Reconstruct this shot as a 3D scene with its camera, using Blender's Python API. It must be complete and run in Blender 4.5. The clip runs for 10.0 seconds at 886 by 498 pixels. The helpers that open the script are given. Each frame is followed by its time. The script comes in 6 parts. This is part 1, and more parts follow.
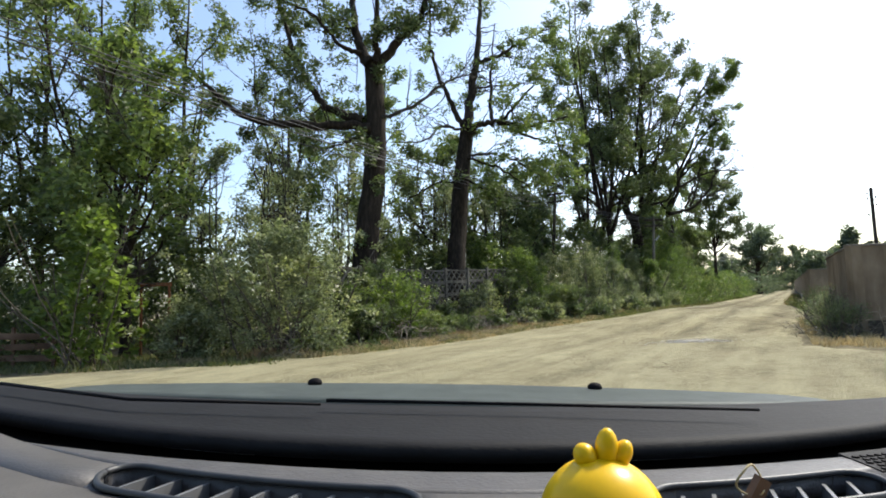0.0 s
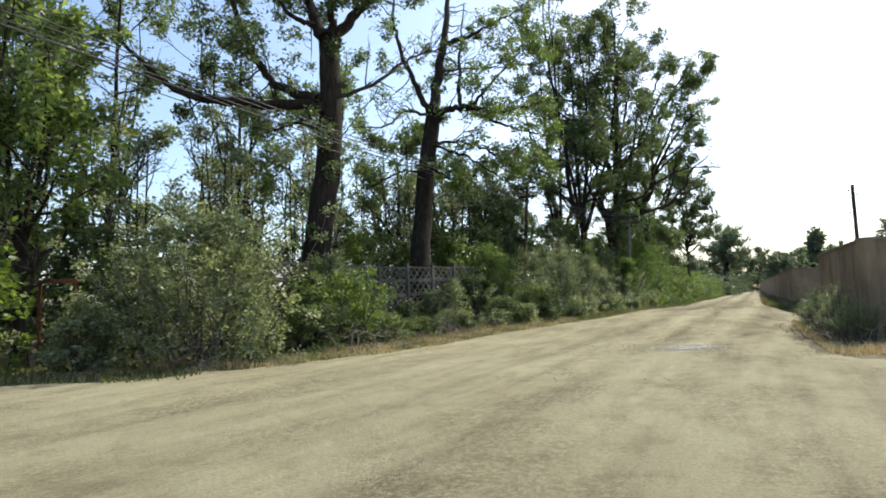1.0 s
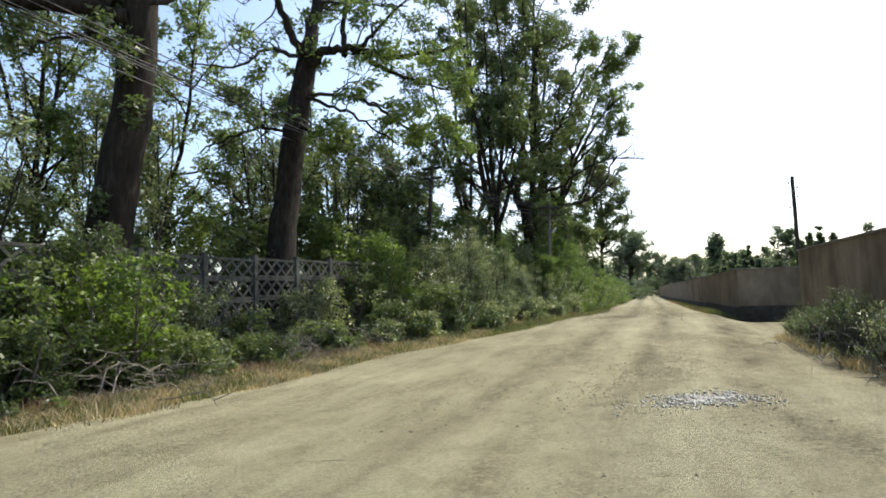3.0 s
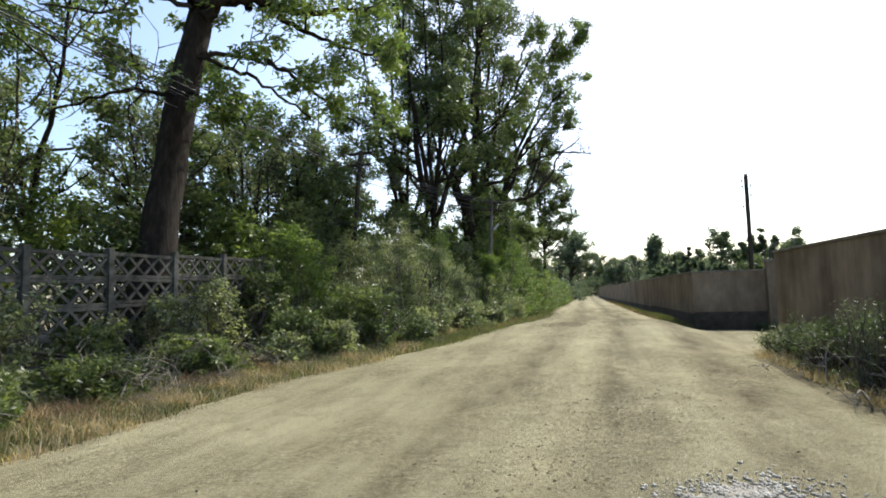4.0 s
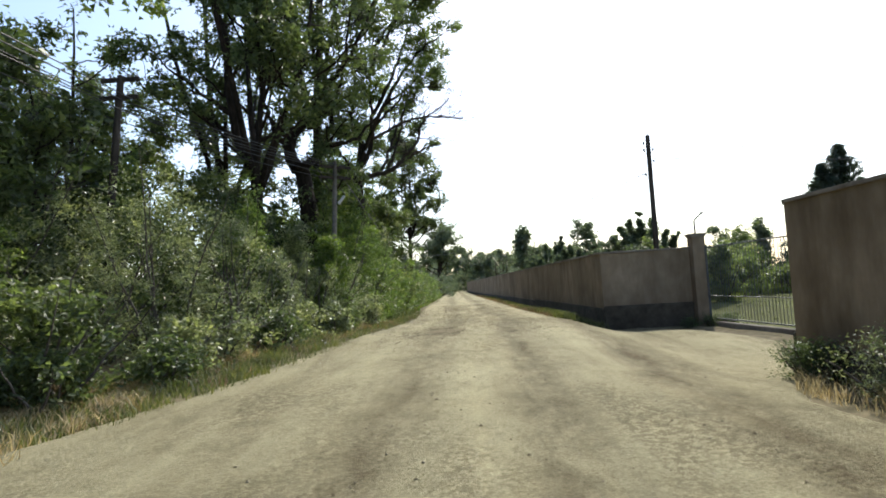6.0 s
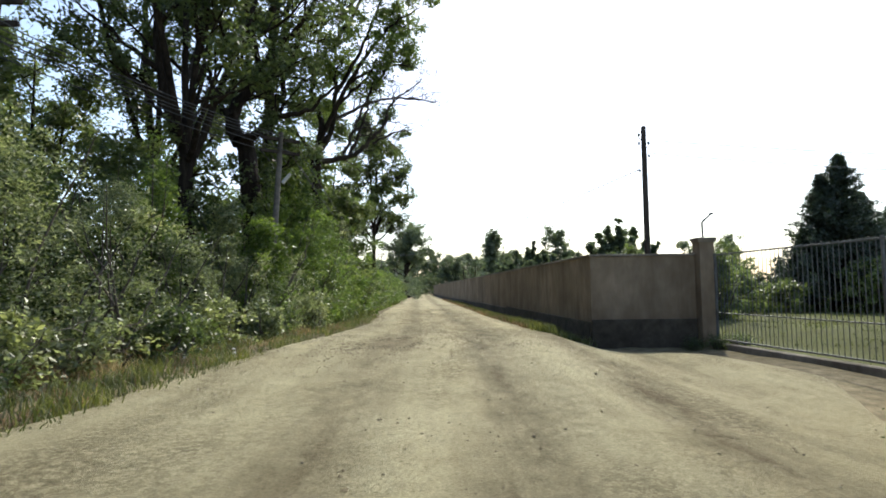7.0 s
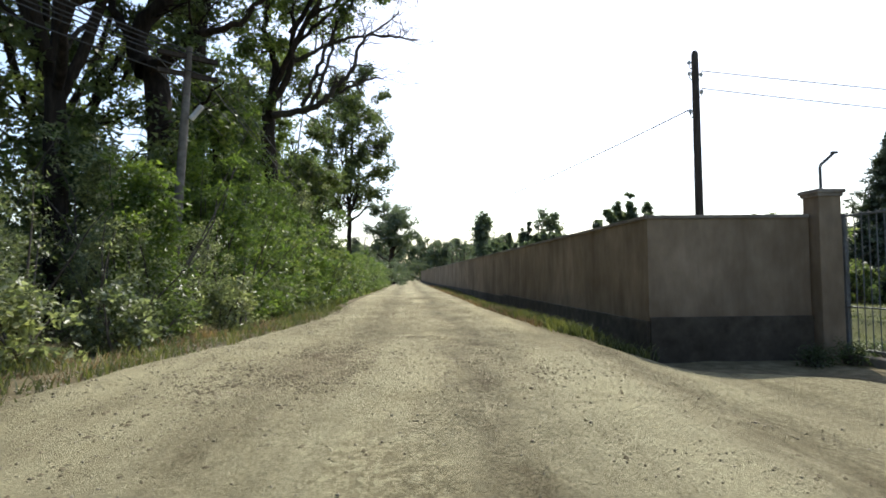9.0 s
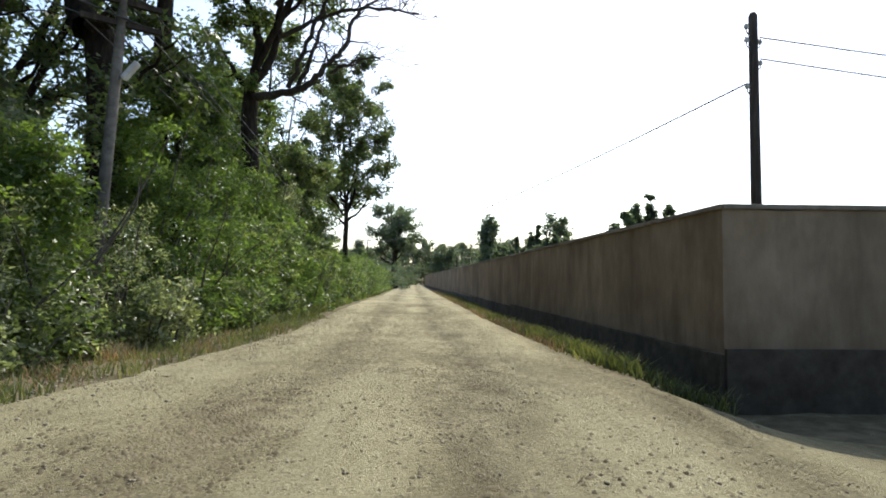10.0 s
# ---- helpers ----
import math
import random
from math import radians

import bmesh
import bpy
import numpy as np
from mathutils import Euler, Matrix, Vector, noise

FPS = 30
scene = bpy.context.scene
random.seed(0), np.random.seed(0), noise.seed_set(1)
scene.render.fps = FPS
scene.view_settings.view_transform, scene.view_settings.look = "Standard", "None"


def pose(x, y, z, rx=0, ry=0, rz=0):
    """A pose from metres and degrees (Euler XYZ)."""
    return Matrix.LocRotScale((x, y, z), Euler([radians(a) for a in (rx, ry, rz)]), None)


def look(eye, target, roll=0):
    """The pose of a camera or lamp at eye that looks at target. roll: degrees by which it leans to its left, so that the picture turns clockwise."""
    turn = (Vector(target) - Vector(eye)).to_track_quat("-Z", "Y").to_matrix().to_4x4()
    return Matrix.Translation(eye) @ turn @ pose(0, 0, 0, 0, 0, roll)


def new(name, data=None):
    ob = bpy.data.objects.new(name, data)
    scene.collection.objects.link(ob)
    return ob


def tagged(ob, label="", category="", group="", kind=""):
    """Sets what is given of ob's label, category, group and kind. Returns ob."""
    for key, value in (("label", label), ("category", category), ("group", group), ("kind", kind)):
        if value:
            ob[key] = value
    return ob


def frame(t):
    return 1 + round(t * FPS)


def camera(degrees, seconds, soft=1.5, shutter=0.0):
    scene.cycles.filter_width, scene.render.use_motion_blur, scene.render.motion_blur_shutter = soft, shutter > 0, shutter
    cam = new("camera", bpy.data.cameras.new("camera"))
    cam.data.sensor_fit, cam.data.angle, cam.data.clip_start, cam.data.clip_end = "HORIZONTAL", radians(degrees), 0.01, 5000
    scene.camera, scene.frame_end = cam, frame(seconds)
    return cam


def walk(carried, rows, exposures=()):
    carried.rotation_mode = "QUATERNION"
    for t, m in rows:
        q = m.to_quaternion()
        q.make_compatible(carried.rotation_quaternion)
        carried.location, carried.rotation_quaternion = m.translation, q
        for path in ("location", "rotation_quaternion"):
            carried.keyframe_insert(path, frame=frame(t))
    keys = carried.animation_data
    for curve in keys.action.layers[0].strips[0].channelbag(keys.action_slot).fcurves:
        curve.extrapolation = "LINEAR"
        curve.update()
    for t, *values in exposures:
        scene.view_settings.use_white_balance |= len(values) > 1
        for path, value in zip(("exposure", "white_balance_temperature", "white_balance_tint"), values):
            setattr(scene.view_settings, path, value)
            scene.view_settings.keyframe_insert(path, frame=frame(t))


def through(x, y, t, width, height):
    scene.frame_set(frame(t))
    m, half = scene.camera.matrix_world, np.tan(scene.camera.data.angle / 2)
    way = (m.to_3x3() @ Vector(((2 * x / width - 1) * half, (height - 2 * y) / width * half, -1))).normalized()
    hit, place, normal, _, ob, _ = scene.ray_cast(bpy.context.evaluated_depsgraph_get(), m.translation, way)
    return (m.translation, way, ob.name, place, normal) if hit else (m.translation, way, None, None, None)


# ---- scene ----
# A dirt lane beside a poplar belt, seen from a small car that turns into it.
# World: metres, z up. D runs along the lane, N across it to the right.
cam = camera(75.0, 10.0, soft=1.8)
PATH = [
    (0.0, (3.277, 5.014, 1.297), (2.273, 14.928, 2.141), -2.14),
    (0.5, (3.318, 5.844, 1.290), (2.510, 15.776, 2.134), -2.14),
    (1.0, (3.377, 7.210, 1.268), (2.876, 17.162, 2.102), -2.03),
    (1.5, (3.467, 8.778, 1.249), (3.335, 18.744, 2.056), -1.79),
    (2.0, (3.647, 10.400, 1.236), (3.929, 20.362, 2.059), -2.07),
    (2.5, (3.834, 11.818, 1.229), (4.493, 21.761, 2.067), -1.95),
    (4.0, (5.002, 15.855, 1.454), (7.040, 25.614, 2.235), -1.54),
    (4.5, (5.457, 17.407, 1.419), (8.039, 27.039, 2.172), -1.22),
    (5.0, (6.113, 19.026, 1.375), (9.265, 28.487, 2.121), -2.31),
    (5.5, (6.760, 20.432, 1.393), (10.452, 29.703, 2.034), -3.58),
    (6.0, (7.610, 21.937, 1.348), (11.792, 30.997, 2.002), -3.38),
    (7.5, (9.546, 25.360, 1.287), (14.310, 34.128, 1.942), -0.27),
    (8.0, (10.132, 26.368, 1.259), (14.925, 35.129, 1.779), -0.80),
    (8.5, (10.657, 27.300, 1.228), (15.473, 36.052, 1.681), -0.28),
    (9.0, (11.320, 28.360, 1.207), (16.155, 37.100, 1.66), -0.6),
    (9.5, (11.990, 29.332, 1.188), (12.94, 31.087, 1.307), -0.2),
    (10.0, (12.600, 30.343, 1.242), (13.549, 32.100, 1.348), 0.5),
]
walk(cam, [(t, look(eye, target, roll)) for t, eye, target, roll in PATH])

D = Vector((0.43, 0.903, 0.0)).normalized()
N = Vector((D.y, -D.x, 0.0))

# ---- light ----
SUN_AZ, SUN_EL = 48.0, 47.0  # degrees to the right of +y, and above the horizon
world = bpy.data.worlds.new("sky")
scene.world = world
world.use_nodes = True
wn = world.node_tree.nodes
sky = wn.new("ShaderNodeTexSky")
sky.sky_type = "NISHITA"
sky.sun_disc = False
sky.sun_elevation, sky.sun_rotation = radians(SUN_EL), radians(SUN_AZ)
sky.air_density, sky.dust_density, sky.ozone_density = 1.0, 1.8, 1.6
wn["Background"].inputs["Strength"].default_value = 0.175
world.node_tree.links.new(sky.outputs["Color"], wn["Background"].inputs["Color"])
sun = new("sun", bpy.data.lights.new("sun", "SUN"))
sun.data.energy, sun.data.angle, sun.data.color = 3.6, radians(0.6), (1.0, 0.962, 0.865)
sun.matrix_world = look((math.sin(radians(SUN_AZ)) * math.cos(radians(SUN_EL)) * 90,
                         math.cos(radians(SUN_AZ)) * math.cos(radians(SUN_EL)) * 90,
                         math.sin(radians(SUN_EL)) * 90), (0, 0, 0))
scene.view_settings.exposure = 0.68


# ---- materials ----
def nodes_of(name):
    m = bpy.data.materials.new(name)
    m.use_nodes = True
    return m, m.node_tree.nodes, m.node_tree.links, m.node_tree.nodes["Principled BSDF"]


def ramp(nodes, links, src, stops):
    r = nodes.new("ShaderNodeValToRGB")
    el = r.color_ramp.elements
    while len(el) < len(stops):
        el.new(0.5)
    for e, (p, c) in zip(el, stops):
        e.position, e.color = p, (*c, 1)
    links.new(src, r.inputs["Fac"])
    return r.outputs["Color"]


def noise_out(nodes, links, scale, detail=4.0, rough=0.55, world_space=True, stretch=None):
    tex = nodes.new("ShaderNodeTexNoise")
    tex.inputs["Scale"].default_value, tex.inputs["Detail"].default_value, tex.inputs["Roughness"].default_value = scale, detail, rough
    src = nodes.new("ShaderNodeNewGeometry").outputs["Position"] if world_space else nodes.new("ShaderNodeTexCoord").outputs["Object"]
    if stretch:  # first turned, then stretched
        for turn, size in ((stretch[1], (1, 1, 1)), ((0, 0, 0), stretch[0])):
            mp = nodes.new("ShaderNodeMapping")
            mp.inputs["Rotation"].default_value = turn
            mp.inputs["Scale"].default_value = size
            links.new(src, mp.inputs["Vector"])
            src = mp.outputs["Vector"]
    links.new(src, tex.inputs["Vector"])
    return tex.outputs["Fac"]


def mixed(nodes, links, fac, a, b, mode="MIX"):
    m = nodes.new("ShaderNodeMix")
    m.data_type, m.blend_type = "RGBA", mode
    for sock, v in ((m.inputs[0], fac), (m.inputs[6], a), (m.inputs[7], b)):
        if isinstance(v, (int, float)):
            sock.default_value = v
        elif isinstance(v, tuple):
            sock.default_value = (*v, 1)
        else:
            links.new(v, sock)
    return m.outputs[2]


def bumped(nodes, links, bsdf, height, strength, dist):
    b = nodes.new("ShaderNodeBump")
    b.inputs["Strength"].default_value, b.inputs["Distance"].default_value = strength, dist
    links.new(height, b.inputs["Height"])
    links.new(b.outputs["Normal"], bsdf.inputs["Normal"])


def rough_mat(name, dark, mid, light, scale, big, rough=0.85, bump=0.4, dist=0.02, metal=0.0, stretch=None, world_space=True, runs=0.0):
    """A surface with grain at one scale and stains at another."""
    m, n, l, p = nodes_of(name)
    fine = noise_out(n, l, scale, 6, 0.65, world_space, stretch)
    wide = noise_out(n, l, big, 3, 0.5, world_space)
    c1 = ramp(n, l, fine, [(0.28, dark), (0.5, mid), (0.74, light)])
    c2 = ramp(n, l, wide, [(0.3, (0.62, 0.6, 0.57)), (0.7, (1.12, 1.12, 1.12))])
    col = mixed(n, l, 1.0, c1, c2, "MULTIPLY")
    if runs:  # stains that rain has drawn downwards
        drawn = noise_out(n, l, 2.1, 6, 0.65, True, ((1.0, 1.0, 0.13), (0, 0, 0)))
        col = mixed(n, l, runs, col, mixed(n, l, 1.0, col, ramp(n, l, drawn, [(0.34, (0.5, 0.48, 0.45)), (0.52, (1.0, 1.0, 1.0)), (0.75, (1.1, 1.09, 1.06))]), "MULTIPLY"))
    l.new(col, p.inputs["Base Color"])
    p.inputs["Roughness"].default_value, p.inputs["Metallic"].default_value = rough, metal
    if rough > 0.84:
        p.inputs["Specular IOR Level"].default_value = 0.15
    if bump:
        bumped(n, l, p, fine, bump, dist)
    return m


def leaf_mat(name, a, b, c, through=0.45, gloss=0.45, tint=(1.6, 1.78, 1.05)):
    """Leaves: every leaf its own shade, some light passing through."""
    m, n, l, p = nodes_of(name)
    geo = n.new("ShaderNodeNewGeometry")
    col = ramp(n, l, geo.outputs["Random Per Island"], [(0.0, a), (0.55, b), (1.0, c)])
    patch = noise_out(n, l, 0.9, 2)
    col = mixed(n, l, 1.0, col, ramp(n, l, patch, [(0.3, (0.58, 0.62, 0.62)), (0.5, (0.95, 0.95, 0.93)), (0.7, (1.4, 1.3, 1.05))]), "MULTIPLY")
    l.new(col, p.inputs["Base Color"])
    p.inputs["Roughness"].default_value = gloss
    p.inputs["Specular IOR Level"].default_value = 0.45
    tr = n.new("ShaderNodeBsdfTranslucent")
    l.new(mixed(n, l, 1.0, col, tint, "MULTIPLY"), tr.inputs["Color"])
    mix = n.new("ShaderNodeMixShader")
    mix.inputs["Fac"].default_value = through
    l.new(p.outputs["BSDF"], mix.inputs[1])
    l.new(tr.outputs["BSDF"], mix.inputs[2])
    l.new(mix.outputs["Shader"], n["Material Output"].inputs["Surface"])
    return m


LEAF_POPLAR = leaf_mat("poplar_leaves", (0.062, 0.09, 0.027), (0.103, 0.14, 0.044), (0.175, 0.213, 0.075), 0.48)
LEAF_BUSH = leaf_mat("bush_leaves", (0.07, 0.092, 0.035), (0.112, 0.141, 0.054), (0.206, 0.231, 0.106), 0.46)
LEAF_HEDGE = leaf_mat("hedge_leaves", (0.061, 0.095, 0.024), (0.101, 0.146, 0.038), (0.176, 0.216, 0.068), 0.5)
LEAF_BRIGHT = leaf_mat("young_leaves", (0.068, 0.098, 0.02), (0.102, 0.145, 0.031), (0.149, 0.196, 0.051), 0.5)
# dimmer colour stands in for backlight and shade on crowns and shrubs
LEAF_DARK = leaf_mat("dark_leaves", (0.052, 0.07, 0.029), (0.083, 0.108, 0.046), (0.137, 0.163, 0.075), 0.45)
LEAF_GREY = leaf_mat("silvery_leaves", (0.098, 0.114, 0.058), (0.163, 0.182, 0.098), (0.338, 0.351, 0.227), 0.42, 0.38)
# distance haze is mixed into this leaf colour: paler, greyer and bluer
LEAF_FAR = leaf_mat("haze_tinted_leaves", (0.068, 0.088, 0.06), (0.1, 0.124, 0.084), (0.145, 0.168, 0.118), 0.45)
NEEDLE = leaf_mat("conifer_needles", (0.026, 0.04, 0.026), (0.042, 0.06, 0.04), (0.066, 0.086, 0.06), 0.25)
GRASS_GREEN = leaf_mat("green_grass", (0.068, 0.081, 0.03), (0.104, 0.117, 0.045), (0.167, 0.171, 0.079), 0.4, 0.6, (1.4, 1.5, 0.8))
GRASS_BROWN = leaf_mat("withered_weeds", (0.15, 0.105, 0.055), (0.235, 0.165, 0.088), (0.34, 0.25, 0.145), 0.3, 0.75, (1.1, 1.05, 0.95))
GRASS_DRY = leaf_mat("dry_grass", (0.28, 0.215, 0.11), (0.41, 0.325, 0.175), (0.55, 0.46, 0.285), 0.36, 0.7, (1.1, 1.1, 1.0))
BARK = rough_mat("poplar_bark", (0.014, 0.011, 0.008), (0.03, 0.023, 0.017), (0.065, 0.052, 0.038), 9, 0.8, 0.92, 0.9, 0.05,
                 stretch=((1.0, 1.0, 0.22), (0, 0, 0)))
TWIG = rough_mat("twig_bark", (0.05, 0.042, 0.034), (0.1, 0.085, 0.07), (0.18, 0.16, 0.13), 14, 1.2, 0.9, 0.4)
DEADWOOD = rough_mat("dead_wood", (0.03, 0.026, 0.022), (0.055, 0.048, 0.04), (0.095, 0.085, 0.072), 14, 1.2, 0.9, 0.4)
WALL = rough_mat("old_render", (0.19, 0.143, 0.094), (0.236, 0.18, 0.122), (0.286, 0.224, 0.155), 4.0, 0.7, 0.95, 0.35, 0.02,
                 stretch=((1.0, 1.0, 0.5), (0, 0, 0)), runs=0.5)
PLINTH = rough_mat("dark_plinth", (0.055, 0.046, 0.034), (0.085, 0.072, 0.055), (0.125, 0.107, 0.083), 5, 0.7, 0.95, 0.5, 0.02)
CAP = rough_mat("cap_concrete", (0.15, 0.128, 0.104), (0.21, 0.184, 0.152), (0.28, 0.248, 0.208), 7, 0.8, 0.95, 0.4, 0.01)
LATTICE = rough_mat("weathered_concrete", (0.045, 0.044, 0.037), (0.084, 0.081, 0.069), (0.14, 0.134, 0.115), 8, 0.9, 0.95, 0.5, 0.01)
STEEL = rough_mat("dull_steel", (0.09, 0.094, 0.094), (0.13, 0.134, 0.134), (0.18, 0.184, 0.184), 20, 2, 0.6, 0.1, 0.002, 0.2)
POLE_WOOD = rough_mat("tarred_pole", (0.03, 0.024, 0.02), (0.06, 0.05, 0.042), (0.12, 0.1, 0.085), 10, 1, 0.9, 0.6, 0.01,
                      stretch=((1.0, 1.0, 0.1), (0, 0, 0)))
POLE_CONC = rough_mat("pole_concrete", (0.1, 0.09, 0.075), (0.15, 0.135, 0.115), (0.215, 0.195, 0.17), 10, 1, 0.9, 0.4, 0.01)
CABLE = rough_mat("cable", (0.03, 0.03, 0.03), (0.05, 0.05, 0.05), (0.08, 0.08, 0.08), 10, 1, 0.6, 0)
STONE = rough_mat("pebbles", (0.18, 0.15, 0.1), (0.3, 0.262, 0.185), (0.44, 0.395, 0.3), 3, 7, 0.9, 0.3, 0.01)
LAMP_GREY = rough_mat("lamp_shell", (0.35, 0.35, 0.34), (0.45, 0.45, 0.44), (0.55, 0.55, 0.54), 10, 1, 0.5, 0)


def maths(nodes, links, op, *values):
    m = nodes.new("ShaderNodeMath")
    m.operation = op
    for sock, v in zip(m.inputs, values):
        if isinstance(v, (int, float)):
            sock.default_value = v
        else:
            links.new(v, sock)
    return m.outputs["Value"]


def road_material():
    """Dust and gravel, with the darker wheel tracks of the lane running along it."""
    m, n, l, p = nodes_of("dusty_dirt")
    turn = (0, 0, radians(25.5))
    fine = noise_out(n, l, 48, 8, 0.75)
    mid = noise_out(n, l, 2.2, 6, 0.65)
    streaks = noise_out(n, l, 2.4, 6, 0.62, True, ((1.0, 0.1, 1.0), turn))
    wide = noise_out(n, l, 0.25, 3)
    # across: metres to the right of the lane's middle
    pos = n.new("ShaderNodeNewGeometry").outputs["Position"]
    dots = []
    for axis in (N, D):
        dot = n.new("ShaderNodeVectorMath")
        dot.operation = "DOT_PRODUCT"
        dot.inputs[1].default_value = axis
        l.new(pos, dot.inputs[0])
        dots.append(dot.outputs["Value"])
    mid_line = n.new("ShaderNodeMapRange")
    for name, v in (("From Min", 18.0), ("From Max", 38.0), ("To Min", -2.2), ("To Max", -0.9)):
        mid_line.inputs[name].default_value = v
    l.new(dots[1], mid_line.inputs["Value"])
    across = maths(n, l, "SUBTRACT", dots[0], mid_line.outputs["Result"])
    sway = maths(n, l, "MULTIPLY_ADD", noise_out(n, l, 0.4, 9, 0.66), 1.1, -0.55)
    across = maths(n, l, "ADD", across, sway)
    track = ramp(n, l, maths(n, l, "MULTIPLY_ADD", across, 0.125, 0.5),
                 [(0.2, (1.04, 1.04, 1.03)), (0.285, (0.56, 0.53, 0.49)), (0.35, (1.05, 1.05, 1.04)), (0.41, (1.12, 1.11, 1.09)), (0.47, (0.46, 0.43, 0.39)), (0.54, (0.95, 0.95, 0.94)),
                  (0.6, (1.1, 1.1, 1.09)), (0.67, (0.46, 0.42, 0.37)), (0.76, (1.02, 1.02, 1.0)), (0.84, (0.8, 0.78, 0.75)), (0.95, (1.05, 1.05, 1.04))])
    c = ramp(n, l, fine, [(0.28, (0.203, 0.181, 0.104)), (0.5, (0.32, 0.291, 0.176)), (0.74, (0.462, 0.421, 0.266))])
    broken = noise_out(n, l, 1.7, 12, 0.8, True, ((1.0, 0.45, 1.0), turn))
    broken = maths(n, l, "MINIMUM", maths(n, l, "MAXIMUM", maths(n, l, "MULTIPLY_ADD", broken, 5.5, -2.0), 0.0), 1.15)
    worn = n.new("ShaderNodeMapRange")  # the tracks fade out towards the junction
    for name, v in (("From Min", 17.0), ("From Max", 25.0), ("To Min", 0.18), ("To Max", 1.0)):
        worn.inputs[name].default_value = v
    l.new(dots[1], worn.inputs["Value"])
    broken = maths(n, l, "MULTIPLY", broken, worn.outputs["Result"])
    c = mixed(n, l, broken, c, mixed(n, l, 1.0, c, track, "MULTIPLY"))
    c = mixed(n, l, 1.0, c, ramp(n, l, streaks, [(0.36, (0.82, 0.805, 0.78)), (0.5, (0.97, 0.97, 0.96)), (0.66, (1.07, 1.07, 1.05))]), "MULTIPLY")
    c = mixed(n, l, 1.0, c, ramp(n, l, mid, [(0.3, (0.78, 0.77, 0.74)), (0.5, (1, 1, 1))]), "MULTIPLY")
    c = mixed(n, l, 1.0, c, ramp(n, l, wide, [(0.35, (0.88, 0.87, 0.85)), (0.65, (1.06, 1.06, 1.06))]), "MULTIPLY")
    # loose dark clods gathered in uneven patches along the tracks
    heaps = noise_out(n, l, 0.7, 4, 0.6, True, ((1.0, 0.35, 1.0), turn))
    crumbs = noise_out(n, l, 16, 10, 0.85)
    spread = maths(n, l, "MULTIPLY_ADD", heaps, 6.0, -2.75)
    spread = maths(n, l, "MULTIPLY", maths(n, l, "MINIMUM", maths(n, l, "MAXIMUM", spread, 0.0), 1.0), maths(n, l, "LESS_THAN", crumbs, 0.51))
    c = mixed(n, l, maths(n, l, "MULTIPLY", spread, 0.75), c, mixed(n, l, 1.0, c, (0.42, 0.385, 0.34), "MULTIPLY"))
    clods = noise_out(n, l, 20, 9, 0.8)
    c = mixed(n, l, 1.0, c, ramp(n, l, clods, [(0.36, (0.72, 0.7, 0.66)), (0.46, (1, 1, 1)), (0.6, (1, 1, 1)), (0.7, (1.2, 1.19, 1.16))]), "MULTIPLY")
    l.new(c, p.inputs["Base Color"])
    p.inputs["Roughness"].default_value = 0.97
    p.inputs["Specular IOR Level"].default_value = 0.2
    bumped(n, l, p, maths(n, l, "ADD", maths(n, l, "MULTIPLY_ADD", mid, 2.0, fine), clods), 0.8, 0.035)
    return m


ROAD = road_material()
SOIL = rough_mat("verge_soil", (0.09, 0.078, 0.042), (0.165, 0.14, 0.08), (0.27, 0.225, 0.14), 5, 0.35, 0.98, 0.7, 0.05)
LAWN = rough_mat("lawn_turf", (0.05, 0.058, 0.019), (0.085, 0.093, 0.03), (0.135, 0.138, 0.052), 14, 0.5, 0.98, 0.7, 0.05)


# ---- building blocks ----
def empty(name, at, label, category, group="", kind=""):
    e = new(name)
    e.location = at
    e.empty_display_size = 0.2
    return tagged(e, label, category, group, kind)


def add_mesh(name, verts, faces, mat, parent=None, label="", smooth=True):
    """A mesh object from world-space points; under a thing its points become relative to the thing's place."""
    verts = np.asarray(verts, dtype=np.float32)
    if parent is not None:
        verts = verts - np.array(parent["at"] if "at" in parent else parent.location, dtype=np.float32)
    me = bpy.data.meshes.new(name)
    if isinstance(faces, np.ndarray):
        k = faces.shape[1]
        me.vertices.add(len(verts))
        me.vertices.foreach_set("co", verts.ravel())
        me.loops.add(faces.size)
        me.loops.foreach_set("vertex_index", faces.astype(np.int32).ravel())
        me.polygons.add(len(faces))
        me.polygons.foreach_set("loop_start", np.arange(0, faces.size, k, dtype=np.int32))
        me.update(calc_edges=True)
    else:
        me.from_pydata(verts.tolist(), [], faces)
    if smooth:
        me.polygons.foreach_set("use_smooth", [True] * len(me.polygons))
    me.materials.append(mat)
    ob = new(name, me)
    if parent is not None:
        ob.parent = parent
    if label:
        ob["label"] = label
    return ob


def part(name, bm, mat, parent, label="", smooth=False):
    """One bmesh, in the coordinates of its parent, as one mesh object."""
    me = bpy.data.meshes.new(name)
    bm.to_mesh(me)
    bm.free()
    if smooth:
        me.polygons.foreach_set("use_smooth", [True] * len(me.polygons))
    me.materials.append(mat)
    ob = new(name, me)
    ob.parent = parent
    if label:
        ob["label"] = label
    return ob


def box_bm(size, at=(0, 0, 0), rot=0.0, bevel=0.0, bm=None):
    bm = bm or bmesh.new()
    m = Matrix.Translation(at) @ Matrix.Rotation(rot, 4, "Z") @ Matrix.Diagonal((*size, 1))
    made = bmesh.ops.create_cube(bm, size=1.0, matrix=m)["verts"]
    if bevel:
        edges = list({e for v in made for e in v.link_edges})
        bmesh.ops.bevel(bm, geom=edges, offset=bevel, segments=2, profile=0.6, affect="EDGES")
    return bm


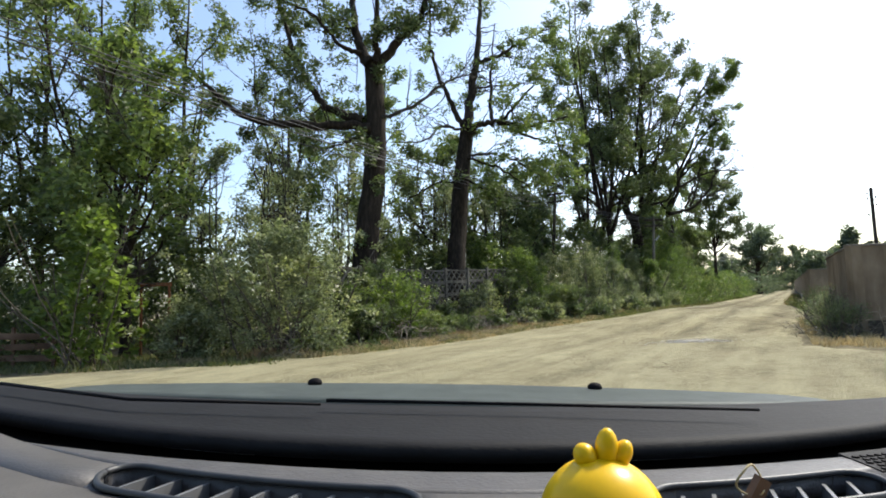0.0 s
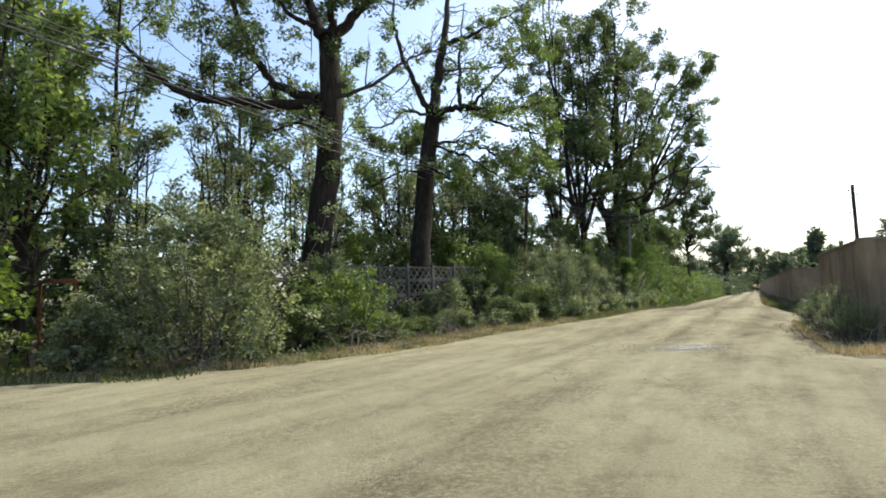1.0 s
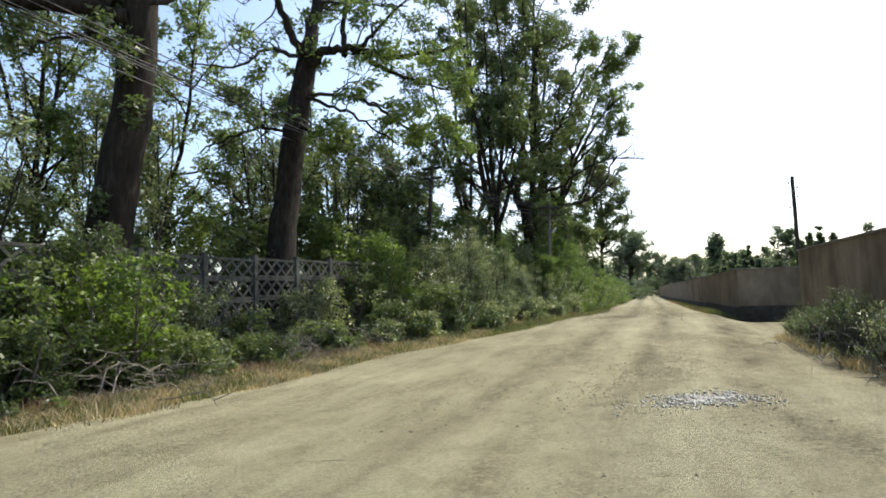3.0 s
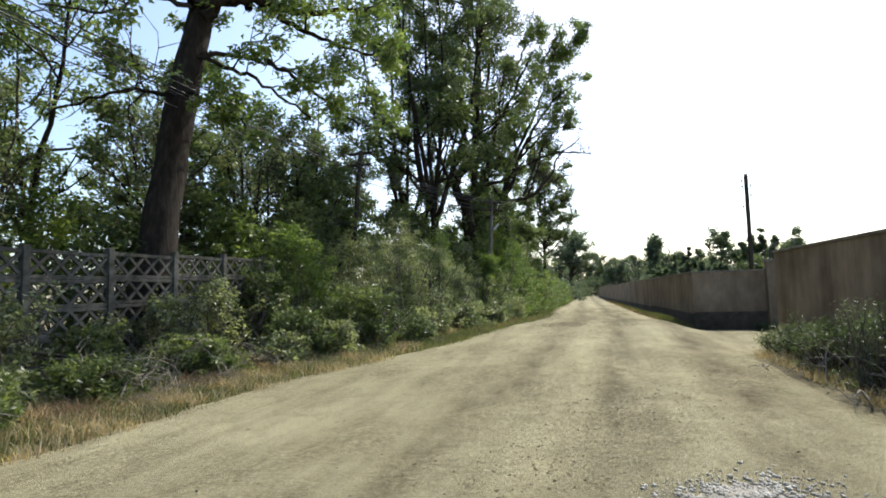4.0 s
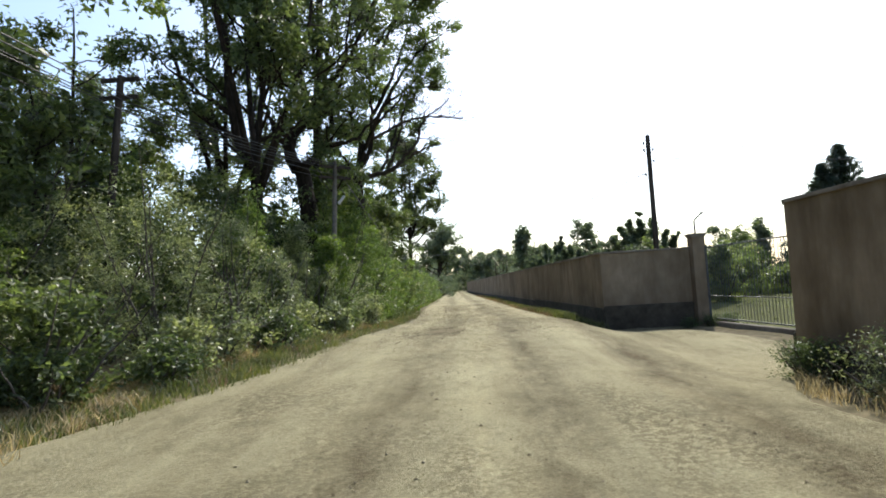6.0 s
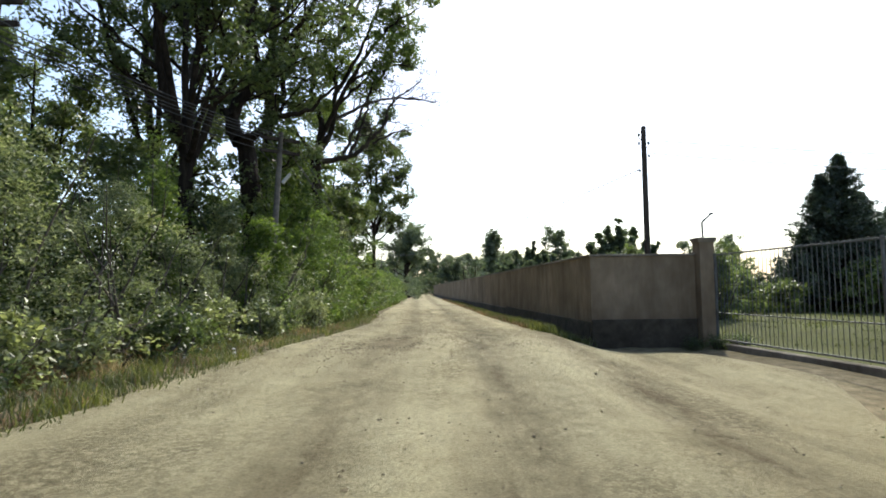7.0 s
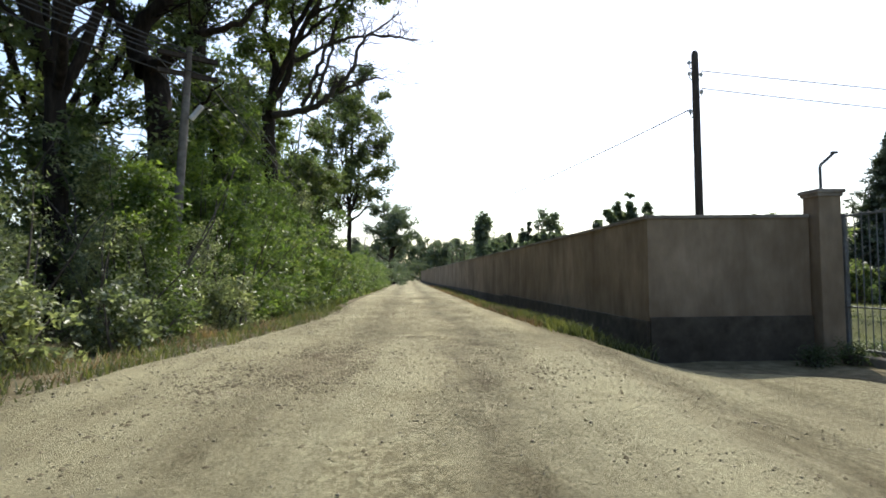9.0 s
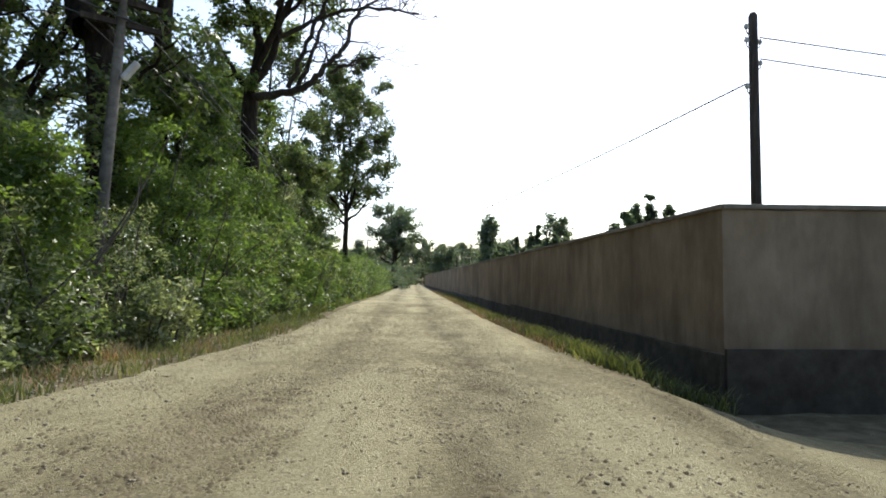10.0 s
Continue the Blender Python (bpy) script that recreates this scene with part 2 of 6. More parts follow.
def tube(points, radii, sides=6, wobble=0.0, rng=None):
    """Points and faces of a tapered tube along a line."""
    pts = np.asarray(points, float)
    radii = np.asarray(radii, float)
    tang = np.gradient(pts, axis=0)
    tang /= np.linalg.norm(tang, axis=1)[:, None] + 1e-9
    ref = np.where(np.abs(tang[:, 2:3]) > 0.9, np.array([[1.0, 0, 0]]), np.array([[0, 0, 1.0]]))
    u = np.cross(tang, ref)
    u /= np.linalg.norm(u, axis=1)[:, None] + 1e-9
    for i in range(1, len(u)):  # keep the rings from twisting
        w = u[i - 1] - tang[i] * (u[i - 1] @ tang[i])
        u[i] = w / (np.linalg.norm(w) + 1e-9)
    v = np.cross(tang, u)
    a = np.linspace(0, 2 * np.pi, sides, endpoint=False)
    r = radii[:, None] * np.ones((1, sides))
    if wobble and rng is not None:
        r = r * (1 + wobble * rng.uniform(-1, 1, r.shape))
    ring = pts[:, None] + r[..., None] * (np.cos(a)[None, :, None] * u[:, None] + np.sin(a)[None, :, None] * v[:, None])
    verts = ring.reshape(-1, 3)
    i, j = np.meshgrid(np.arange(len(pts) - 1), np.arange(sides), indexing="ij")
    k = (j + 1) % sides
    faces = np.stack([i * sides + j, i * sides + k, (i + 1) * sides + k, (i + 1) * sides + j], -1).reshape(-1, 4)
    return verts, faces


class Wood:
    """Collects tubes into one mesh."""

    def __init__(self):
        self.v, self.f, self.n = [], [], 0

    def add(self, vf):
        self.v.append(vf[0])
        self.f.append(vf[1] + self.n)
        self.n += len(vf[0])

    def get(self):
        return np.concatenate(self.v), np.concatenate(self.f)


def leaves(clumps, per, size, rng, droop=0.25, slim=0.62, squash=0.8, simple=False):
    """Leaves scattered round the clumps (x, y, z, radius): folded ones, or for crowns far off plain pointed ones."""
    clumps = np.asarray(clumps, float)
    n = len(clumps) * per
    c = np.repeat(clumps, per, axis=0)
    off = rng.normal(size=(n, 3))
    off *= (rng.uniform(0.25, 1.0, (n, 1)) / (np.linalg.norm(off, axis=1)[:, None] + 1e-9))
    off[:, 2] *= squash
    p = c[:, :3] + off * c[:, 3:4]
    ax = rng.normal(size=(n, 3))
    ax[:, 2] = ax[:, 2] * 0.6 - droop
    ax /= np.linalg.norm(ax, axis=1)[:, None]
    side = np.cross(ax, rng.normal(size=(n, 3)))
    side /= np.linalg.norm(side, axis=1)[:, None] + 1e-9
    nor = np.cross(ax, side)
    L = size * rng.uniform(0.65, 1.3, (n, 1))
    w = L * slim * 0.5
    if simple:
        verts = np.stack([p + side * w, p - side * w + ax * L * 0.25, p + ax * L * 1.1], 1).reshape(-1, 3)
        return verts, np.arange(n * 3).reshape(-1, 3)
    mid = p + ax * L * 0.45 + nor * L * 0.1
    verts = np.stack([p, mid + side * w, p + ax * L, mid - side * w], 1).reshape(-1, 3)
    b = np.arange(n)[:, None] * 4
    faces = np.concatenate([b + [[0, 1, 2]], b + [[0, 2, 3]]], 0)
    return verts, faces


def limb_line(start, az, el, length, rng, steps=7, rise=0.25, wander=0.12):
    """A branch that bends upwards as it goes."""
    p = np.array(start, float)
    out = [p.copy()]
    for i in range(steps):
        e = el + rise * (i / steps) + rng.normal() * wander
        az = az + rng.normal() * wander
        p = p + length / steps * np.array([math.sin(az) * math.cos(e), math.cos(az) * math.cos(e), math.sin(e)])
        out.append(p.copy())
    return np.array(out)


def eased(v):
    v = np.clip(v, 0.0, 1.0)
    return v * v * (3 - 2 * v)


def lane_rise(x, y):
    return np.interp(D.x * x + D.y * y, [24, 35, 48, 100, 300], [0, 0.32, 0.2, 0, 0])


def ground_z(x, y):
    """The lane rises gently and stands above the ground in front of the walls and the gate."""
    s, n = D.x * x + D.y * y, N.x * x + N.y * y
    start, wide = np.interp(s, [32, 39], [-1.2, 0.5]), np.interp(s, [32, 39], [3.0, 0.9])
    return lane_rise(x, y) - 0.32 * eased((n - start) / wide) * (1 - eased((n - 4.6) / 2)) * eased((s - 27.5) / 4.5) * (1 - eased((s - 48) / 25))


def ground_at(x, y):
    return float(ground_z(x, y))


def tree(name, label, at, height, r, seed, limbs=None, n_limb=14, spread=3.0, f0=0.35, lean=(0, 0), leaf=LEAF_POPLAR, leaf_size=0.16,
         per=26, clump=0.55, el=(0.35, 0.95), bark=BARK, bare_share=0.0, group="poplar belt", category="tree", twigs=4, fork=0.45, leaders=3, splay=0.3, ivy=0, simple=True, gap=0.0):
    """A tree: a trunk that parts into leaders with limbs on them, in one mesh, a crown of single leaves, and each limb that has died back."""
    rng = np.random.default_rng(seed)
    base = np.array([at[0], at[1], ground_at(*at) - 0.05])
    e = empty(name, base.tolist(), label, category, group)
    wood, dead, clumps = Wood(), [], []
    steps = 10
    f = np.linspace(0, 1, steps)
    wob = np.cumsum(rng.normal(size=(steps, 2)), axis=0) * 0.007 * height * fork
    trunk = np.stack([base[0] + lean[0] * fork * f + wob[:, 0] * f, base[1] + lean[1] * fork * f + wob[:, 1] * f, base[2] + height * fork * f], 1)
    trad = r * (1 - 0.32 * f) * (1 + 0.45 * np.exp(-f * 12))
    wood.add(tube(trunk, trad, 12, 0.06, rng))
    axes = [(trunk, trad, 0.0, fork)]
    turn0 = rng.uniform(0, 6.3)
    for k in range(leaders):
        main = k == 0
        az = turn0 + 6.283 * k / leaders + rng.uniform(-0.4, 0.4)
        length = height * (1 - fork) * (1.0 if main else rng.uniform(0.7, 0.95))
        up = rng.uniform(1.35, 1.5) if main else math.pi / 2 - splay * rng.uniform(0.8, 1.7)
        pts = limb_line(trunk[-1 if main else -rng.integers(1, 4)], az, up, length, rng, 10, 0.1 if main else 0.35, 0.09)
        pts[:, 0] += lean[0] * (1 - fork) * np.linspace(0, 1, len(pts))
        pts[:, 1] += lean[1] * (1 - fork) * np.linspace(0, 1, len(pts))
        rad = np.linspace(trad[-1] * (0.85 if main else 0.62), 0.02, len(pts))
        wood.add(tube(pts, rad, 8, 0.06, rng))
        axes.append((pts, rad, fork, 1.0))

    def along(k, q):
        pts, rad, a, b = axes[k]
        u = np.clip((q - a) / (b - a), 0, 1) * (len(pts) - 1)
        i = min(int(u), len(pts) - 2)
        return pts[i] + (pts[i + 1] - pts[i]) * (u - i), float(np.interp(u, range(len(rad)), rad))

    spec = [(0, *s) if s[0] <= fork else (1, *s) for s in (limbs or [])]
    for i in range(n_limb):
        q = f0 + (0.98 - f0) * (i + rng.uniform(0, 0.9)) / max(n_limb, 1)
        prof = math.sin(math.pi * min(1, max(0.12, (q - f0) / (1 - f0) * 0.8 + 0.2))) ** 0.7
        spec.append((0 if q <= fork else 1 + int(rng.integers(0, leaders)), q, math.degrees(2.4 * i + rng.uniform(-0.5, 0.5)), math.degrees(rng.uniform(*el)),
                     spread * (0.45 + 0.6 * prof) * rng.uniform(0.7, 1.15), rng.uniform() >= bare_share))
    for k, q, az, elev, length, leafy in spec:
        p, tr = along(k, q)
        pts = limb_line(p, radians(az), radians(elev), length, rng, 8, 0.3, 0.17)
        lr = min(tr * 0.65, 0.025 + 0.026 * length)
        to = wood if leafy else Wood()
        to.add(tube(pts, np.linspace(lr, 0.012, len(pts)), 6, 0.06, rng))
        for _ in range(twigs if leafy else twigs + 4):
            s = rng.uniform(0.25, 1.0)
            i0 = s * (len(pts) - 1)
            start = pts[int(i0)] + (pts[min(int(i0) + 1, len(pts) - 1)] - pts[int(i0)]) * (i0 % 1)
            tl = length * rng.uniform(0.22, 0.48) * (1.25 - 0.5 * s)
            tp = limb_line(start, radians(az) + rng.uniform(-1.3, 1.3), radians(elev) * 0.5 + rng.uniform(-0.2, 0.8), tl, rng, 4, 0.2, 0.25)
            to.add(tube(tp, np.linspace(lr * 0.4, 0.006, len(tp)), 4))
            if leafy and not (gap and rng.uniform() < gap):
                for t2 in (0.4, 0.7, 1.0):
                    c = tp[int(round(t2 * 4))]
                    clumps.append([*(c + rng.normal(size=3) * 0.15), clump * rng.uniform(0.5, 1.25)])
            else:
                for _ in range(3):
                    s2 = tp[rng.integers(1, 5)]
                    tw = limb_line(s2, radians(az) + rng.uniform(-1.6, 1.6), rng.uniform(-0.2, 1.0), tl * 0.55, rng, 3, 0.15, 0.3)
                    to.add(tube(tw, np.linspace(0.011, 0.004, len(tw)), 3))
        if leafy:
            clumps += [[*pts[-1], clump], [*pts[-2], clump * 0.8]]
        else:
            dead.append(to)
    for k in range(1, leaders + 1):
        for q in np.linspace(max(f0 + 0.25, fork + 0.15), 1.0, 7):
            clumps.append([*along(k, q)[0], clump * 1.1])
    for _ in range(ivy):
        p, tr = along(0, fork * rng.uniform(0.15, 1.0))
        a = rng.uniform(0, 6.3)
        tp = limb_line(p, a, rng.uniform(-0.2, 0.9), tr + rng.uniform(0.3, 0.9), rng, 3, 0.3, 0.2)
        wood.add(tube(tp, np.linspace(0.02, 0.006, len(tp)), 4))
        clumps += [[*tp[-1], rng.uniform(0.25, 0.45)], [*tp[-2], rng.uniform(0.2, 0.35)]]
    add_mesh("trunk", *wood.get(), bark, e)
    for w in dead:
        add_mesh("bare_limb", *w.get(), DEADWOOD, e, "bare grey dead limb")
    add_mesh("crown", *leaves(clumps, per, leaf_size, rng, simple=simple), leaf, e, smooth=False)
    return e


def bush(name, label, at, size, seed, leaf=LEAF_BUSH, leaf_size=0.09, n=130, per=40, group="roadside shrubs", category="shrub", stems=14, wild=0.25, simple=False, slim=0.5):
    """A shrub: stems from the ground, leaf clumps through an uneven mound; size: half widths and height."""
    rng = np.random.default_rng(seed)
    base = np.array([at[0], at[1], ground_at(*at) - 0.03])
    e = empty(name, base.tolist(), label, category, group)
    rx, ry, h = size
    wood, clumps = Wood(), []
    lobes = rng.uniform(0.72, 1.2, 9)
    for i in range(n):
        a = rng.uniform(0, 2 * math.pi)
        w = np.interp(a / (2 * math.pi) * 8, range(9), lobes)
        q = rng.uniform(0.0, 1.0) ** 0.75
        up = rng.uniform(0.04, 1.0)
        ring = math.sqrt(max(0.0, 1 - (up * 0.97) ** 2.4)) * w
        q = max(q, 0.45)
        z = h * up * (0.85 + 0.3 * (w - 0.72)) * (1 + rng.normal() * 0.05)
        clumps.append([base[0] + rx * ring * q * math.sin(a), base[1] + ry * ring * q * math.cos(a), base[2] + 0.05 + z, rng.uniform(0.13, 0.3) * (0.55 + 0.22 * h)])
    for i in range(stems):
        a, el = rng.uniform(0, 2 * math.pi), rng.uniform(0.75, 1.45)
        pts = limb_line(base + np.array([rng.normal() * rx * 0.2, rng.normal() * ry * 0.2, 0]), a, el, h * rng.uniform(0.75, 1.15), rng, 6, 0.05, 0.12)
        wood.add(tube(pts, np.linspace(0.025, 0.005, len(pts)), 5))
        if rng.uniform() < wild:
            clumps.append([*pts[-1], 0.2])
            clumps.append([*pts[-2], 0.22])
    add_mesh("woody_base", *wood.get(), TWIG, e)["kind"] = "stuff"
    add_mesh("foliage", *leaves(clumps, per, leaf_size, rng, 0.1, slim, simple=simple), leaf, e, smooth=False)
    return e


# ---- ground and lane ----
def ripple(x, y, seed, scale, n=7):
    rng = np.random.default_rng(seed)
    out = 0
    for _ in range(n):
        a, k, ph = rng.uniform(0, 2 * np.pi), rng.uniform(0.5, 1.8) / scale, rng.uniform(0, 6.3)
        out = out + np.sin((x * np.cos(a) + y * np.sin(a)) * k * 2 * np.pi + ph)
    return out / n


def spaced(lo, mid0, mid1, hi, fine, n):
    """Lines close together between mid0 and mid1, wider apart to both ends."""
    a = mid0 - np.geomspace(fine, mid0 - lo, n)[::-1]
    b = mid1 + np.geomspace(fine, hi - mid1, n)
    return np.concatenate([a, np.arange(mid0, mid1 + fine / 2, fine), b])


LEFT = [(-1.8, 17.9), (0.4, 20.2), (2.1, 23.0), (3.5, 25.9), (5.9, 28.3), (8.0, 30.6), (9.7, 33.0), (11.9, 36.2), (14.5, 40.5), (20.5, 53.5), (27.3, 67.0),
        (34.7, 83.0), (80.0, 178.0), (150.0, 325.0)]
RIGHT = [(9.9, 17.7), (11.2, 20.6), (12.2, 23.0), (13.4, 25.6), (15.4, 26.9), (18.2, 29.2), (19.0, 31.6), (18.0, 33.2), (17.36, 34.48), (18.73, 37.6), (20.84, 42.13), (24.28, 49.36), (30.73, 62.9), (39.33, 80.96), (82.32, 171.24), (151.97, 317.51)]


def polyline(points):
    pts = np.array(points, float)
    arc = np.r_[0, np.cumsum(np.linalg.norm(np.diff(pts, axis=0), axis=1))]
    return pts, arc


def at_arc(pts, arc, s):
    return np.stack([np.interp(s, arc, pts[:, 0]), np.interp(s, arc, pts[:, 1])], -1)


LP, LA = polyline(LEFT)
RP, RA = polyline(RIGHT)


def left_edge(y):
    return float(np.interp(y, LP[:, 1], LP[:, 0]))


def make_ground():
    gx, gy = spaced(-2200, -14, 44, 2200, 0.4, 26), spaced(-2200, 4, 84, 2200, 0.4, 26)
    X, Y = np.meshgrid(gx, gy)
    Z = ground_z(X, Y) + 0.035 * ripple(X, Y, 5, 2.4) + 0.02 * ripple(X, Y, 6, 0.9) - 0.01
    v = np.stack([X, Y, Z], -1).reshape(-1, 3)
    w = len(gx)
    i, j = np.meshgrid(np.arange(len(gy) - 1), np.arange(w - 1), indexing="ij")
    k = i * w + j
    f = np.stack([k, k + 1, k + w + 1, k + w], -1).reshape(-1, 4)
    tagged(add_mesh("ground", v, f, SOIL), "dry grassy earth with sparse weeds", "ground", kind="structure")


def road_height(x, y, edge):
    """edge: 0 at the road's side, 1 well inside."""
    s = D.x * x + D.y * y
    n = N.x * x + N.y * y
    lane = n - np.interp(s, [10, 20, 35, 60], [-2.5, -2.2, -0.9, -0.6])
    rut = sum(-np.exp(-((lane - c) / 0.34) ** 2) for c in (-1.75, -0.35, 1.35, 2.6))
    z = ground_z(x, y) + 0.028 * rut * (0.6 + 0.4 * ripple(x, y, 3, 6)) + 0.018 * ripple(x, y, 1, 1.3) + 0.01 * ripple(x, y, 2, 0.45) + 0.03 * ripple(x, y, 4, 5.0)
    return z - 0.12 * (1 - edge) + 0.055 * edge


def make_road():
    ss = np.concatenate([np.arange(0, 60, 0.3), np.geomspace(60, 330, 70)])
    # match the two sides station by station along the lane
    ls = np.interp(ss, [0, 10, 22, 30, 60, 330], [0, 9.2, 20.5, 28.5, 57.0, 330.0])
    rs = np.interp(ss, [0, 8, 9.5, 21, 23, 30, 60, 330], [0, 8.0, 9.3, 20.6, 22.6, 29.5, 59.0, 332.0])
    L, R = at_arc(LP, LA, ls), at_arc(RP, RA, rs)
    cols = np.linspace(0, 1, 61)
    jag = 0.22 * ripple(L[:, 0], L[:, 1], 8, 1.1)[:, None]
    P = L[:, None] + (R - L)[:, None] * cols[None, :, None]
    P[..., 0] += jag * (1 - cols) ** 3
    wide = np.linalg.norm(R - L, axis=1)[:, None]
    edge = np.clip(np.minimum(cols, 1 - cols)[None] * wide / 0.8, 0, 1)
    edge = edge * edge * (3 - 2 * edge)
    edge[0] = np.clip(np.minimum(cols, 1 - cols) * wide[0] / 0.8, 0, 1)
    V1 = np.stack([P[..., 0], P[..., 1], road_height(P[..., 0], P[..., 1], edge)], -1).reshape(-1, 3)
    m = len(cols)
    i, j = np.meshgrid(np.arange(len(ss) - 1), np.arange(m - 1), indexing="ij")
    k = i * m + j
    F1 = np.stack([k, k + 1, k + m + 1, k + m], -1).reshape(-1, 4)
    # the junction in front of the lane
    xs = np.unique(np.concatenate([np.linspace(-45, -12, 30), np.arange(-12, 14, 0.3), np.linspace(14, 45, 30)]))
    top = np.interp(xs, [-45, -9, -7.1, -4.5, -1.8, 9.9, 11.0, 14, 30, 45], [15.0, 15.6, 16.2, 17.3, 17.9, 17.7, 14.5, 12.5, 8.0, 6.5])
    q = np.linspace(0, 1, 90)
    X = np.repeat(xs[:, None], 90, 1)
    Y = -14 + (top[:, None] + 14) * q[None]
    inside = ((xs > -1.8) & (xs < 9.9))[:, None]
    ed = np.where(inside, 1.0, np.clip((1 - q)[None] * (top[:, None] + 14) / 0.8, 0, 1))
    V2 = np.stack([X, Y, road_height(X, Y, ed)], -1).reshape(-1, 3)
    i, j = np.meshgrid(np.arange(len(xs) - 1), np.arange(89), indexing="ij")
    k = i * 90 + j
    F2 = np.stack([k, k + 90, k + 91, k + 1], -1).reshape(-1, 4) + len(V1)
    tagged(add_mesh("road", np.concatenate([V1, V2]), np.concatenate([F1, F2]), ROAD), "pale dusty rutted dirt lane with loose gravel", "road", kind="structure")


def make_pebbles():
    rng = np.random.default_rng(11)
    octa = np.array([[1, 0, 0], [0, 1, 0], [-1, 0, 0], [0, -1, 0], [0, 0, 1], [0, 0, -1]], float)
    of = np.array([[0, 1, 4], [1, 2, 4], [2, 3, 4], [3, 0, 4], [1, 0, 5], [2, 1, 5], [3, 2, 5], [0, 3, 5]])
    s = np.concatenate([rng.uniform(0, 50, 1500), rng.uniform(19, 36, 2200), rng.uniform(15, 40, 26000)])
    q = np.concatenate([rng.uniform(0.02, 0.98, 1500), np.abs(rng.normal(0, 0.13, 2200)) + 0.02, rng.uniform(0.01, 0.8, 26000)])
    L, R = at_arc(LP, LA, s), at_arc(RP, RA, s)
    P = L + (R - L) * q[:, None]
    k = len(P)
    r = np.where(np.arange(k) < 3700, rng.gamma(1.5, 0.003, k) + 0.004, rng.gamma(2.0, 0.0016, k) + 0.003)[:, None, None]
    r = np.minimum(r, 0.022)
    keep = (np.arange(k) < 3700) | (ripple(P[:, 0], P[:, 1], 23, 1.9) + rng.normal(0, 0.25, k) > 0.0)
    P, r = P[keep], r[keep]
    k = len(P)
    v = octa[None] * r * rng.uniform(0.6, 1.4, (k, 6, 1))
    v[..., 2] *= 0.6
    z = road_height(P[:, 0], P[:, 1], np.ones(k))
    v = v + np.stack([P[:, 0], P[:, 1], z + 0.004], -1)[:, None]
    f = (np.arange(k)[:, None, None] * 6 + of[None]).reshape(-1, 3)
    tagged(add_mesh("gravel", v.reshape(-1, 3), f, STONE, smooth=False), "loose pale stones scattered on the dirt lane", "gravel", kind="stuff")


def blades(name, label, spots, height, mat, seed, width=0.012):
    """Grass blades at the spots (x, y): each a bent tapering strip."""
    rng = np.random.default_rng(seed)
    spots = np.asarray(spots, float)
    n = len(spots)
    h = height * rng.uniform(0.35, 1.2, (n, 1)) * (0.75 + 0.35 * ripple(spots[:, 0], spots[:, 1], seed, 1.6))[:, None]
    a = rng.uniform(0, 2 * np.pi, n)
    side = np.stack([np.cos(a), np.sin(a), 0 * a], -1) * width * rng.uniform(0.6, 1.5, (n, 1))
    b = rng.uniform(0, 2 * np.pi, n)
    bend = np.stack([np.cos(b), np.sin(b), 0 * b], -1) * h * rng.uniform(0.2, 1.1, (n, 1))
    base = np.stack([spots[:, 0], spots[:, 1], ground_z(spots[:, 0], spots[:, 1]) - 0.01], -1)
    up = np.array([[0, 0, 1.0]])
    mid = base + bend * 0.3 + up * h * 0.6
    tip = base + bend + up * h
    v = np.stack([base - side, base + side, mid - side * 0.7, mid + side * 0.7, tip], 1).reshape(-1, 3)
    k = np.arange(n)[:, None] * 5
    f = np.concatenate([k + [[0, 1, 3]], k + [[0, 3, 2]], k + [[2, 3, 4]]], 0)
    tagged(add_mesh(name, v, f, mat, smooth=False), label, "grass", kind="stuff")


def in_yard(x, y, margin=0.12):
    """True behind the bar gate and the long wall."""
    behind_gate = ((x - 17.6) * 6.3 - (y - 26.6) * 2.38 > 6.73 * margin) & (y > 26.6)
    behind_near = ((x - 11.6) * 7.08 - (y - 19.75) * 3.15 > 7.75 * margin) & (y <= 26.6)
    return (behind_gate | behind_near) & (N.x * x + N.y * y > 3.35 + margin) & (y > 19.75 + 0.1708 * (x - 11.6) + 1.02 * margin) & (y < 60)


def make_lawn():
    X, Y = np.meshgrid(np.arange(11.8, 54, 0.2), np.arange(19.4, 60, 0.2))
    Z = ground_z(X, Y) + 0.035 * ripple(X, Y, 5, 2.4) + 0.02 * ripple(X, Y, 6, 0.9) + 0.045 + 0.01 * ripple(X, Y, 9, 0.5)
    h, w = X.shape
    i, j = np.meshgrid(np.arange(h - 1), np.arange(w - 1), indexing="ij")
    k = (i * w + j)[in_yard(X[:-1, :-1] + 0.1, Y[:-1, :-1] + 0.1, 0.3)]
    f = np.stack([k, k + 1, k + w + 1, k + w], -1)
    used, f = np.unique(f, return_inverse=True)
    v = np.stack([X, Y, Z], -1).reshape(-1, 3)[used]
    tagged(add_mesh("lawn", v, f.reshape(-1, 4), LAWN), "mown olive-green lawn in the yard behind the gate", "lawn", kind="structure")


make_ground()
make_lawn()
make_road()
make_pebbles()


